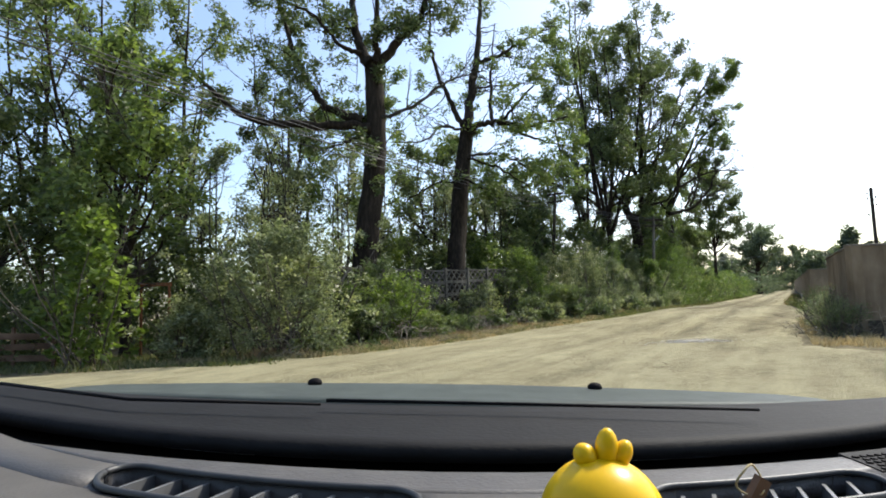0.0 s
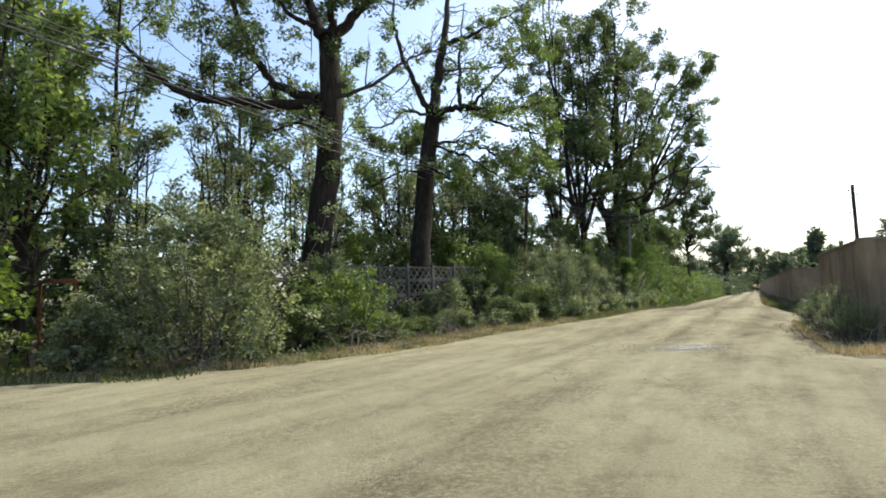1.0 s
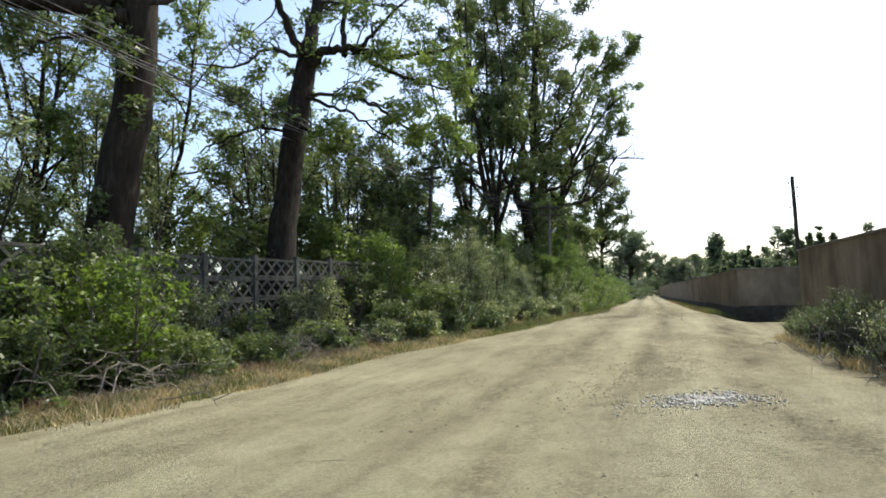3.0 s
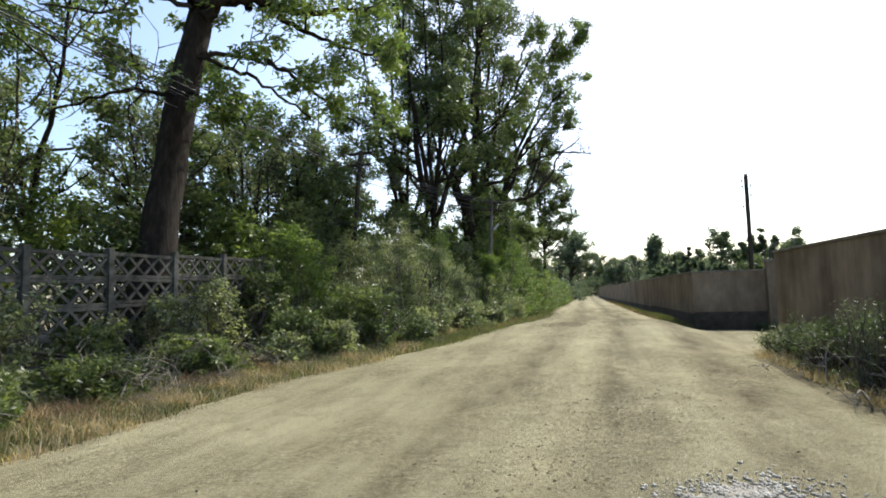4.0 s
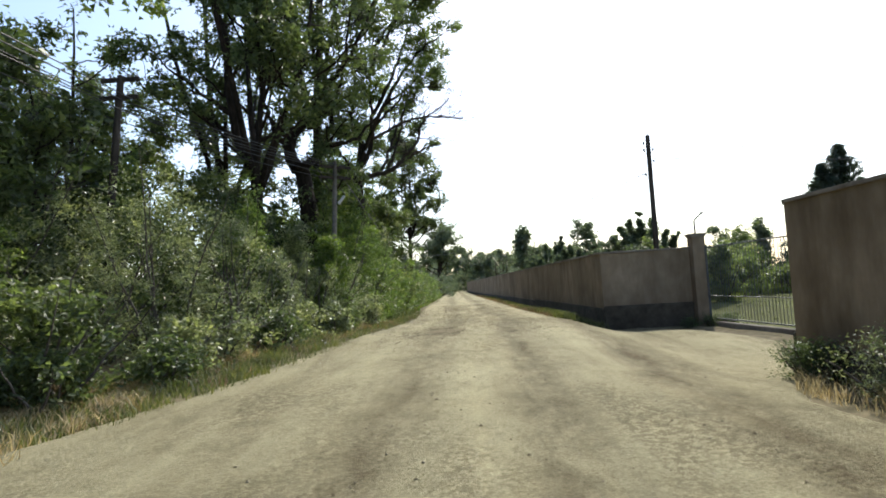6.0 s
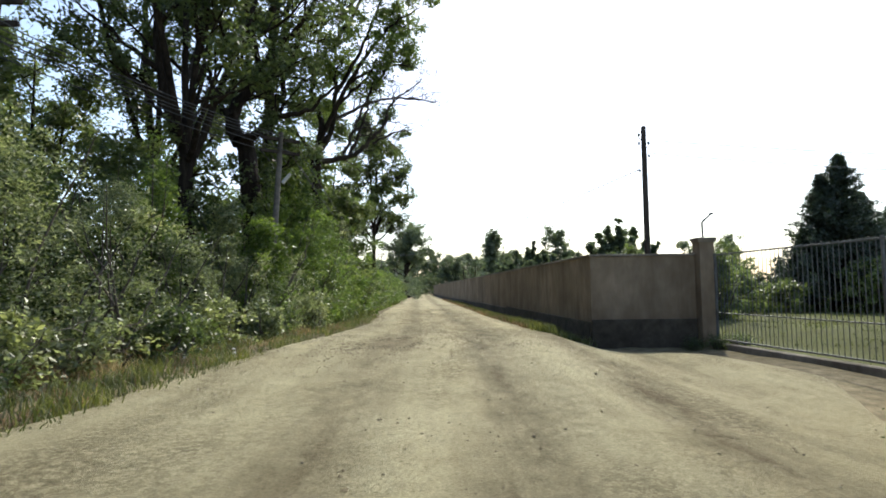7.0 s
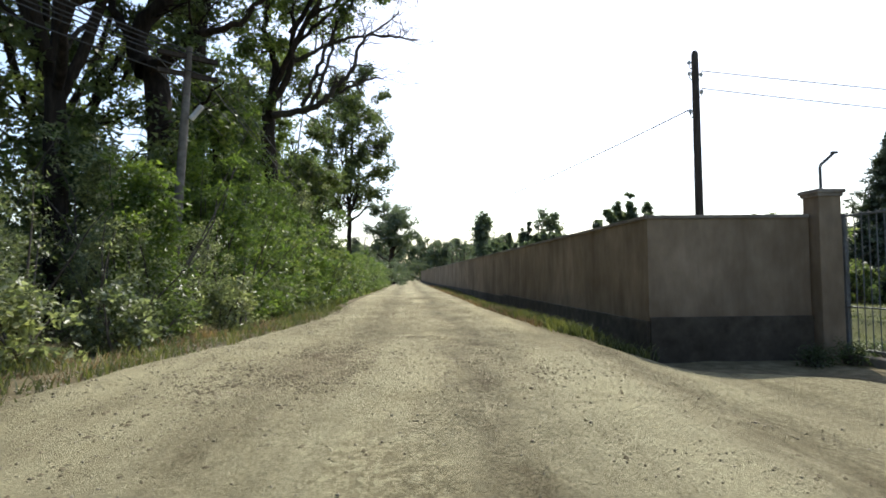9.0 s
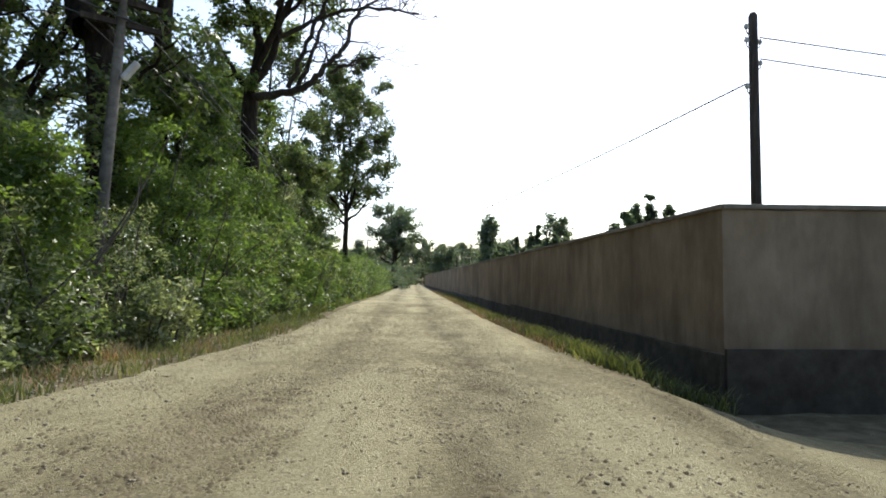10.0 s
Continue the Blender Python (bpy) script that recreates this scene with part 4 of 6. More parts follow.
old_poplar("half-dead old poplar with long bare crooked limbs", (15.9, 48.6), 44, (0.3, 0.22), [(0, 0), (-0.15, 3.5), (-0.3, 6.0), (-0.3, 7.2)], [
    (0.16, 0.9, 0.8, [(-0.25, 7.1), (-0.1, 8.6), (-0.5, 10.0), (-0.3, 12.0), (0.0, 16.0)]),
    (0.14, 0.9, 1.0, [(-0.2, 7.0), (0.4, 8.3), (0.5, 10.0), (0.4, 11.6), (0.8, 15.0)]),
    (0.13, 0, -0.8, [(-0.1, 6.7), (1.4, 6.95), (2.1, 7.5), (2.8, 8.2), (3.3, 9.2), (5.0, 9.0)]),
    (0.085, 0, -1.0, [(0.9, 7.0), (1.7, 8.6), (2.4, 9.8), (3.3, 10.8)]),
    (0.08, 0, -0.8, [(0.6, 8.6), (2.25, 9.2), (3.5, 9.4), (4.4, 10.0)]),
    (0.08, 0, -0.6, [(1.2, 7.0), (2.0, 8.9), (2.3, 10.8)]),
    (0.06, 0, 0.3, [(2.2, 7.5), (3.1, 8.0), (3.9, 8.1)]),
    (0.12, 0.85, -0.4, [(-0.1, 7.6), (0.9, 9.6), (2.1, 11.5), (3.2, 12.7), (4.3, 13.3)]),
    (0.1, 0.85, 0.3, [(0.5, 9.6), (1.7, 11.8), (2.5, 13.8), (3.1, 15.8)]),
    (0.08, 0.35, -0.3, [(0.5, 9.0), (1.8, 10.2), (3.0, 10.9), (4.1, 10.7)]),
    (0.08, 0.8, 0.2, [(1.2, 10.2), (2.4, 11.0), (3.6, 11.9)]),
    (0.1, 0.95, 0.5, [(0.4, 11.6), (1.6, 13.8), (2.8, 15.8), (3.8, 17.6)]),
    (0.09, 0.95, -0.4, [(0.7, 13.0), (2.2, 14.6), (3.6, 15.6), (4.8, 16.0)]),
    (0.08, 0.95, 0.2, [(0.5, 14.0), (1.4, 16.4), (2.0, 18.6)]),
    (0.1, 0.9, 0.4, [(-0.3, 7.0), (-1.0, 7.8), (-1.6, 9.0)])], LEAF_POPLAR, per=60, clump=0.46, ivy=18, right=(0.879, -0.4775), reach=0.72)
tree("poplar_tree", "slender poplar with an airy open crown", (22.9, 60.6), 13.0, 0.17, 61, n_limb=32, spread=3.0, f0=0.3, per=60, clump=0.5, gap=0.2, leaf=LEAF_DARK, leaf_size=0.18, el=(0.4, 1.05),
     fork=0.4, leaders=3, splay=0.2, limbs=[(0.75, 95, 25, 2.6, False), (0.66, 90, 5, 2.2, False)])

for i, (x, y, h, sp) in enumerate([(15.0, 50.6, 7.2, 1.7), (19.6, 57.6, 6.6, 1.9), (13.5, 45.4, 6.6, 1.4), (18.2, 52.6, 5.6, 1.6)]):
    tree("poplar_tree", "young leafy poplar between the old trees", (x, y), h, 0.1, 180 + i, n_limb=22, spread=sp, f0=0.2, per=40, clump=0.46, gap=0.1, leaf=(LEAF_POPLAR, LEAF_DARK)[i % 2],
         leaf_size=0.15, el=(0.5, 1.1), fork=0.35, leaders=2, splay=0.15)

# ---- trees behind the fence ----
for i, (x, y, h, sp) in enumerate([(-9.5, 22.0, 13.0, 2.8), (-14.0, 25.0, 16.0, 3.4), (-11.0, 29.5, 17.0, 3.4), (-8.0, 35.0, 17.0, 3.4), (-4.0, 36.0, 14.0, 3.2),
                                   (-17.0, 33.0, 15.0, 3.8), (-0.5, 36.0, 8.5, 2.8), (1.8, 41.0, 11.0, 2.6), (4.6, 42.5, 10.5, 2.4), (4.4, 37.5, 6.0, 2.2), (-10.0, 43.0, 14.0, 3.6),
                                   (-3.5, 46.0, 13.0, 3.4), (1.0, 50.0, 13.0, 3.2), (-7.2, 20.2, 9.5, 2.4), (-21.0, 27.0, 14.0, 3.8), (-12.5, 20.8, 9.0, 2.8)]):
    tree("tree", "mid-sized tree with loose dark foliage and thin stems", (x, y), h, 0.1 + 0.006 * h, 70 + i, n_limb=30, spread=sp, f0=0.12, per=32, clump=0.5, gap=0.36,
         leaf=(LEAF_DARK, LEAF_POPLAR, LEAF_BUSH)[i % 3], leaf_size=0.18, bare_share=0.18, group="trees behind the fence", fork=0.3, leaders=3)
for i, (x, y, h) in enumerate([(-6.2, 28.0, 7.5), (-4.2, 31.5, 8.0), (-7.4, 25.6, 7.0), (-2.4, 30.4, 7.0), (2.9, 35.2, 7.0), (0.6, 33.0, 6.5), (-6.6, 30.0, 9.0), (-9.2, 26.5, 9.5), (-5.2, 26.2, 7.5)]):
    tree("bare_tree", "thin grey half-bare tree with upright twigs", (x, y), h, 0.09, 560 + i, n_limb=20, spread=1.6, f0=0.15, per=16, clump=0.4, leaf=LEAF_GREY, leaf_size=0.12, bare_share=0.6,
         group="trees behind the fence", fork=0.2, leaders=4, splay=0.2, el=(0.8, 1.3), bark=DEADWOOD)
for i, (x, y, r, h) in enumerate([(-5.6, 22.4, 1.5, 2.8), (-3.4, 23.6, 1.5, 2.6), (-8.4, 24.5, 2.0, 4.0), (-11.6, 24.0, 2.0, 5.0), (-4.8, 27.6, 1.8, 3.2), (-2.4, 28.8, 1.8, 3.2), (0.2, 31.6, 1.8, 3.8),
                                  (2.4, 33.4, 1.9, 4.2), (4.2, 35.2, 1.8, 4.4), (1.2, 36.8, 2.0, 5.0), (6.2, 38.6, 2.0, 5.0), (8.2, 41.2, 2.0, 5.0), (9.8, 44.8, 2.0, 5.2), (12.0, 48.4, 2.2, 5.4),
                                  (14.2, 51.5, 2.2, 5.2), (16.6, 55.2, 2.2, 5.0), (19.2, 60.0, 2.4, 4.6), (-15.5, 22.0, 2.2, 5.0), (-7.2, 31.6, 2.2, 5.2), (-2.4, 33.0, 2.0, 4.8), (-18.5, 23.0, 2.2, 5.0), (-17.5, 27.5, 2.4, 3.6), (-13.2, 30.5, 2.4, 3.4), (-15.4, 29.0, 2.2, 3.6), (-20.5, 25.5, 2.4, 3.4), (-10.6, 32.2, 2.2, 3.4)]):
    bush("thicket", "tall dark thicket filling the space under the trees", (x, y), (r, r, h), 500 + i, (LEAF_DARK, LEAF_POPLAR, LEAF_DARK)[i % 3], 0.17, int(60 * h), 22, group="undergrowth", stems=10, simple=True)

# ---- shrubs along the lane, tree side ----
bush("sapling", "young tree with large bright green leaves beside the verge", (-6.4, 17.7), (1.2, 1.0, 3.7), 101, LEAF_BRIGHT, 0.2, 130, 17)
bush("shrub", "wide olive-grey shrub leaning over the verge", (-2.3, 19.0), (2.4, 1.2, 3.3), 102, LEAF_GREY, 0.095, 400, 46, stems=26, wild=0.7, slim=0.46)
bush("shrub", "low leafy shrub at the edge of the verge", (-4.6, 18.6), (1.0, 0.8, 1.5), 103, LEAF_GREY, 0.11, 90, 34)
bush("shrub", "bright green shrub growing through the lattice fence", (0.0, 22.6), (1.1, 0.8, 2.1), 104, LEAF_BRIGHT, 0.1, 110, 30, wild=0.8)
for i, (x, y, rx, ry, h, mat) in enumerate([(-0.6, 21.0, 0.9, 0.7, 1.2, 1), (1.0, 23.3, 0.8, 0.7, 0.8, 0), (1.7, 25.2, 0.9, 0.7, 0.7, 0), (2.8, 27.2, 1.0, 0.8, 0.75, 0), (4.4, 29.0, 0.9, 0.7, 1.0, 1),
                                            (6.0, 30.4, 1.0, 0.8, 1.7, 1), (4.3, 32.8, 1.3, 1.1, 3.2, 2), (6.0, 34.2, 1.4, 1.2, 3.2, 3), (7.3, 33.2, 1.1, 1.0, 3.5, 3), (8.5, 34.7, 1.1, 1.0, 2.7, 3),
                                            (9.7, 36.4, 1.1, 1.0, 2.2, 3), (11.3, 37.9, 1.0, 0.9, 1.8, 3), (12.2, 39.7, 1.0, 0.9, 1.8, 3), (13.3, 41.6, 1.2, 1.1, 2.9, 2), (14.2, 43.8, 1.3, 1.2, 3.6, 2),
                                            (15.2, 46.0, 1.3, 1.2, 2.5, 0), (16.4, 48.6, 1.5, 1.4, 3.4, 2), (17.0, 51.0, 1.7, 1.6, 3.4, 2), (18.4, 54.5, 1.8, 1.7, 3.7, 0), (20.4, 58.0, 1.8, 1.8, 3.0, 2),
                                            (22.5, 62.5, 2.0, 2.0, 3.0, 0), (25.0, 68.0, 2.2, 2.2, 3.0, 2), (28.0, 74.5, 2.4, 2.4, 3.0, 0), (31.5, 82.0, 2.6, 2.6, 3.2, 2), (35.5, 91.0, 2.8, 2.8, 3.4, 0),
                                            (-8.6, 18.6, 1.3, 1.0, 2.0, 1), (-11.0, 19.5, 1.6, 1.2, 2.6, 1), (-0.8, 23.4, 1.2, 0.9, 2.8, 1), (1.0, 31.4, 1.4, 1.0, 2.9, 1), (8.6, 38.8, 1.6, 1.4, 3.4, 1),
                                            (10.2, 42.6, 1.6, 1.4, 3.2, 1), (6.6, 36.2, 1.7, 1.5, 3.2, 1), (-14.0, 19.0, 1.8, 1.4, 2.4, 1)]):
    # shade and sun go into the leaf colour: darker by the fence, brighter lane-side
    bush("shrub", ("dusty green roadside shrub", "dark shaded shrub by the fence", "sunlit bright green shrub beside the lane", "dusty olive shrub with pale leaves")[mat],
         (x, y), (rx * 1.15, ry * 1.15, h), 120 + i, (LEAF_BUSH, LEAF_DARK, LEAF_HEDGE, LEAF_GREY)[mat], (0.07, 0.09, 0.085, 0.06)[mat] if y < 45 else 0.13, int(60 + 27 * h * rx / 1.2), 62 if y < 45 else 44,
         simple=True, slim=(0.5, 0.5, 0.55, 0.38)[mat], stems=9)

for i in range(9):
    p = FENCE_A + FENCE_D * (0.9 + 1.7 * i) + N * 0.42
    bush("vine_shrub", "tangled climbing shrub hanging over the lattice fence", (p.x, p.y), (0.85, 0.4, (1.4, 1.9, 1.3, 1.7, 1.0, 1.5, 1.9, 2.1, 2.2)[i]), 600 + i, (LEAF_GREY, LEAF_DARK, LEAF_GREY)[i % 3], 0.1, 84, 26, wild=0.9)

for i in range(30):
    y = 19.6 + 0.95 * i
    x = left_edge(y) - (1.95 if i % 3 else 1.55) + (0.0 if y < 29 else 0.65)
    bush("bramble", "low tangled bramble at the foot of the shrubs", (x, y), (0.62, 0.55, (0.6 + 0.3 * ((i * 7) % 4) / 3) * (0.7 if y < 29 else 1.0)), 760 + i, (LEAF_DARK, LEAF_GREY, LEAF_GREY, LEAF_DARK)[i % 4], 0.085, 60, 26, stems=5, wild=0.6)

for i, (x, y, r, h) in enumerate([(12.6, 42.4, 0.75, 4.4), (14.4, 45.4, 0.9, 4.9), (11.0, 40.0, 0.6, 3.4), (15.9, 48.0, 0.9, 4.6), (9.3, 37.2, 0.7, 3.6), (17.4, 50.6, 0.9, 4.4), (11.6, 38.5, 0.75, 2.9)]):
    bush("sapling", "young bright tree rising out of the roadside hedge", (x, y), (r, r, h), 660 + i, (LEAF_BRIGHT, LEAF_HEDGE, LEAF_GREY)[i % 3], 0.085, 150, 50, simple=True, stems=6, wild=0.9)

for i in range(22):
    y = 48.5 + 2.3 * i
    x = left_edge(y) - 0.75
    bush("edge_shrub", "dusty shrub at the very edge of the lane", (x, y), (0.95, 1.1, 1.8 + 0.7 * ((i * 7) % 5) / 4), 640 + i, (LEAF_HEDGE, LEAF_BUSH, LEAF_HEDGE)[i % 3], 0.12, 60, 32, simple=True, stems=7)


def dead_brush(at, seed, reach):
    """Pale dry branches lying over one another at the verge."""
    rng = np.random.default_rng(seed)
    base = np.array([at[0], at[1], ground_at(*at) - 0.02])
    e = empty("dead_brush", base.tolist(), "pale dry branches lying among the roadside shrubs", "branches", "dead brush")
    for _ in range(9):
        w = Wood()
        a = rng.uniform(0, 6.3)
        pts = limb_line(base + [rng.normal() * 0.35, rng.normal() * 0.35, 0], a, rng.uniform(0.5, 1.35), reach * rng.uniform(0.5, 1.2), rng, 7, -1.5, 0.26)
        w.add(tube(pts, np.linspace(0.016, 0.004, len(pts)), 5))
        for k in (2, 3, 4, 5, 6):
            tp = limb_line(pts[k], a + rng.uniform(-1.2, 1.2), rng.uniform(-0.2, 0.8), reach * 0.3, rng, 4, -0.3, 0.2)
            w.add(tube(tp, np.linspace(0.007, 0.003, len(tp)), 4))
        add_mesh("branch", *w.get(), PALEWOOD, e)


PALEWOOD = rough_mat("bleached_wood", (0.2, 0.178, 0.142), (0.24, 0.212, 0.17), (0.32, 0.29, 0.235), 14, 1.2, 0.9, 0.3)
for i, (x, y, reach) in enumerate([(0.6, 22.3, 1.3), (1.9, 24.7, 1.2), (2.7, 26.2, 1.5), (3.9, 28.4, 1.4), (-2.2, 18.9, 1.6), (8.1, 33.2, 1.2), (0.3, 21.4, 1.7), (1.9, 25.6, 1.6), (11.7, 21.3, 1.0), (12.6, 23.6, 0.9), (11.2, 19.6, 1.1)]):
    dead_brush((x, y), 700 + i, reach)


def rusty_frame():
    """A short rusty rail on two posts, left over in the shrubs."""
    at = (-6.6, 20.6)
    e = empty("rusty_rail", (*at, ground_at(*at)), "short rusty steel rail on two posts among shrubs", "rail")
    rust = rough_mat("rust", (0.1, 0.04, 0.018), (0.19, 0.08, 0.035), (0.28, 0.13, 0.06), 14, 2, 0.9, 0.4, 0.004)
    part("rail", box_bm((0.95, 0.06, 0.1), (0, 0, 1.98), 0.1, 0.01), rust, e)
    for x in (-0.4, 0.4):
        part("post", box_bm((0.06, 0.06, 1.95), (x, x * 0.1, 0.96), 0.1, 0.008), rust, e)


rusty_frame()


def board_fence():
    """A low broken fence of brown boards on three posts."""
    at = (-8.5, 17.9)
    e = empty("board_fence", (*at, ground_at(*at)), "low weathered brown board fence among the shrubs", "fence")
    wood = rough_mat("weathered_boards", (0.06, 0.035, 0.022), (0.11, 0.068, 0.045), (0.17, 0.115, 0.08), 8, 1.2, 0.9, 0.4, 0.006, stretch=((0.15, 1.0, 1.0), (0, 0, 0)))
    for z, tilt in ((0.24, 0.02), (0.5, -0.015), (0.76, 0.03)):
        board = part("board", box_bm((2.3, 0.025, 0.15), (0, 0, 0), 0, 0.004), wood, e)
        board.location, board.rotation_euler = (0, -0.045, z), (0, tilt, 0)
    for x in (-1.05, 0.0, 1.05):
        part("post", box_bm((0.08, 0.06, 1.05), (x, 0, 0.45), 0, 0.006), wood, e)


board_fence()


def litter():
    """Crumpled scraps of paper and plastic by the verge."""
    paper = rough_mat("paper_scrap", (0.6, 0.6, 0.58), (0.72, 0.72, 0.7), (0.8, 0.8, 0.78), 20, 3, 0.8, 0.3, 0.004)
    for i, (x, y) in enumerate([(10.36, 34.3), (10.29, 33.67), (9.57, 33.41)]):
        rng = np.random.default_rng(90 + i)
        e = empty("litter_scrap", (x, y, float(road_height(x, y, 1.0)) - 0.01), "crumpled white paper scrap beside the lane", "litter", "litter")
        bm = bmesh.new()
        bmesh.ops.create_icosphere(bm, subdivisions=2, radius=0.032)
        for v in bm.verts:
            v.co *= rng.uniform(0.6, 1.3)
            v.co.z = v.co.z * 0.55 + 0.012
        part("scrap", bm, paper, e)


litter()

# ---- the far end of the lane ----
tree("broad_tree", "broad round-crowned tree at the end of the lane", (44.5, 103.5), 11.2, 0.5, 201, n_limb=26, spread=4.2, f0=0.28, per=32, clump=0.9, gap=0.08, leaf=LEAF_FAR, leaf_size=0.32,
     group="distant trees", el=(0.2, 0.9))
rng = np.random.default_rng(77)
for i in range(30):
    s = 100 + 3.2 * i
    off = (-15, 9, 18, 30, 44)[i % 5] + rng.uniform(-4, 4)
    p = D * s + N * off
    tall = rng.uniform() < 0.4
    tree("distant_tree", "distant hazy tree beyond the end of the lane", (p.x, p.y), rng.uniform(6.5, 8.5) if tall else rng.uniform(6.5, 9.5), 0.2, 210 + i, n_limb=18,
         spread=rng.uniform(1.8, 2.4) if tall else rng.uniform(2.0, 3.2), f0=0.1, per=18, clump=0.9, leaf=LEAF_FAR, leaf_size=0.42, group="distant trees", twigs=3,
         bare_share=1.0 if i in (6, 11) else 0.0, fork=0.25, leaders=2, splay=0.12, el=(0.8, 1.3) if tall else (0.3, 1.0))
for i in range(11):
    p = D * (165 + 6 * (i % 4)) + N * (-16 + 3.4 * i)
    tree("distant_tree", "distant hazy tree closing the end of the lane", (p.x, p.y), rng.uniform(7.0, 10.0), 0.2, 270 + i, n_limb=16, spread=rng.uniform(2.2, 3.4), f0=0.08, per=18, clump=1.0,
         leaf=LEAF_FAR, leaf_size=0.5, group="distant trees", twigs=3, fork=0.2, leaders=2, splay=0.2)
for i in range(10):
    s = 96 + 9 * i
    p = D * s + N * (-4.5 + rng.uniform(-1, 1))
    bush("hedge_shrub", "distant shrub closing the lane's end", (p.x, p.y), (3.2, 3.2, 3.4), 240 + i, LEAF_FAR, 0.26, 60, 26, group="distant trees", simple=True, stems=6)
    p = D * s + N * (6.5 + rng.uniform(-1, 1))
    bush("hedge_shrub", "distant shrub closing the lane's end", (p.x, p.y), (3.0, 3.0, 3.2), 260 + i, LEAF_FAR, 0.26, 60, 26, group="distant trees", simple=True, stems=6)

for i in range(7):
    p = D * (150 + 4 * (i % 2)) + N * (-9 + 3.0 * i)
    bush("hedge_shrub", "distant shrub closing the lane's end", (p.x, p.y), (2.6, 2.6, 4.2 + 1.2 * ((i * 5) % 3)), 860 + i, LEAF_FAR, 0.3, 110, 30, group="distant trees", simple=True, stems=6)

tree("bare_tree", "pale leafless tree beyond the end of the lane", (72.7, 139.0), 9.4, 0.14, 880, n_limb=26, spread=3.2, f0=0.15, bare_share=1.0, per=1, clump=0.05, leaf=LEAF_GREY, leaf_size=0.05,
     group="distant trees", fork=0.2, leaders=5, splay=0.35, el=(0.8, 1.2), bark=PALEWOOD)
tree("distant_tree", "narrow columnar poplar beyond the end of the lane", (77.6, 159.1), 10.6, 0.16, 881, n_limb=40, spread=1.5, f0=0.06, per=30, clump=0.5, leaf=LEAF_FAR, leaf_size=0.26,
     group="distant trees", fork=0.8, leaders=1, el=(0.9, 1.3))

# ---- behind the walls ----
def young_poplar(at, height, spread, seed):
    """A clump of upright stems of unlike height, each a narrow spire of upswept twigs and leaves."""
    rng = np.random.default_rng(seed)
    base = np.array([at[0], at[1], ground_at(*at) - 0.05])
    e = empty("yard_tree", base.tolist(), "leafy young poplar showing above the wall", "tree", "trees behind the wall")
    wood, clumps = Wood(), []
    stems = 4 + int(2.6 * spread)
    for k in range(stems):
        a = 2.4 * k + rng.uniform(-0.5, 0.5)
        out = spread * 0.75 * math.sqrt(k / stems)
        h = height * (1.0 - 0.5 * (out / spread) ** 1.2) * rng.uniform(0.86, 1.04)
        top = base + np.array([out * math.cos(a), out * math.sin(a), h])
        mid = base + np.array([0.55 * out * math.cos(a), 0.55 * out * math.sin(a), 0.45 * h])
        wood.add(tube([base, mid, top], [0.07, 0.045, 0.01], 6))
        for i in range(46):
            q = rng.uniform(0.12, 1.0)
            p = mid + (top - mid) * (q - 0.45) / 0.55 if q > 0.45 else base + (mid - base) * q / 0.45
            L = 0.26 * spread * (1.08 - q) * rng.uniform(0.5, 1.4) + 0.12
            pts = limb_line(p, rng.uniform(0, 2 * math.pi), rng.uniform(0.5, 1.1), L, rng, 4, 0.2, 0.1)
            wood.add(tube(pts, np.linspace(0.014, 0.004, 5), 4))
            for p in pts[2:]:
                clumps.append([*p, rng.uniform(0.16, 0.34) * (0.6 + 0.09 * height) * (1.25 - 0.85 * q)])
    add_mesh("trunk", *wood.get(), BARK, e)
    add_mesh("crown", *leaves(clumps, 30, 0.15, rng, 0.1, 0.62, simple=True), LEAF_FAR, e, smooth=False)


for i, (x, y, h, sp) in enumerate([(34.0, 49.5, 5.7, 2.6), (31.6, 53.5, 4.1, 1.7), (37.9, 63.0, 5.3, 2.0), (33.2, 60.5, 3.6, 1.5), (41.0, 70.0, 5.0, 1.6), (46.0, 80.0, 5.2, 1.8),
                                   (36.5, 57.0, 3.8, 1.6), (40.0, 66.0, 4.4, 1.8), (43.5, 75.0, 4.6, 2.0)]):
    young_poplar((x, y), 0.94 * h, 1.15 * sp, 300 + i)


def conifer(at, height, spread, seed):
    rng = np.random.default_rng(seed)
    base = np.array([at[0], at[1], ground_at(*at) - 0.05])
    e = empty("conifer_tree", base.tolist(), "dark pointed conifer in the yard behind the gate", "tree", "yard conifers")
    wood, clumps = Wood(), []
    wood.add(tube([base, base + [0, 0, height * 0.5], base + [0, 0, height]], [0.13, 0.08, 0.02], 8))
    for i in range(190):
        q = 0.05 + 0.95 * i / 190
        L = spread * (1 - q) * rng.uniform(0.5, 1.15) + 0.06
        a = 2.4 * i
        pts = limb_line(base + [0, 0, height * q], a, rng.uniform(0.0, 0.45), L, rng, 4, 0.2, 0.08)
        wood.add(tube(pts, np.linspace(0.025, 0.006, 5), 4))
        for p in pts[1:]:
            clumps.append([*p, 0.1 + 0.2 * (1 - q)])
    add_mesh("trunk", *wood.get(), BARK, e)
    add_mesh("crown", *leaves(clumps, 40, 0.15, rng, -0.15, 0.3, simple=True), NEEDLE, e, smooth=False)


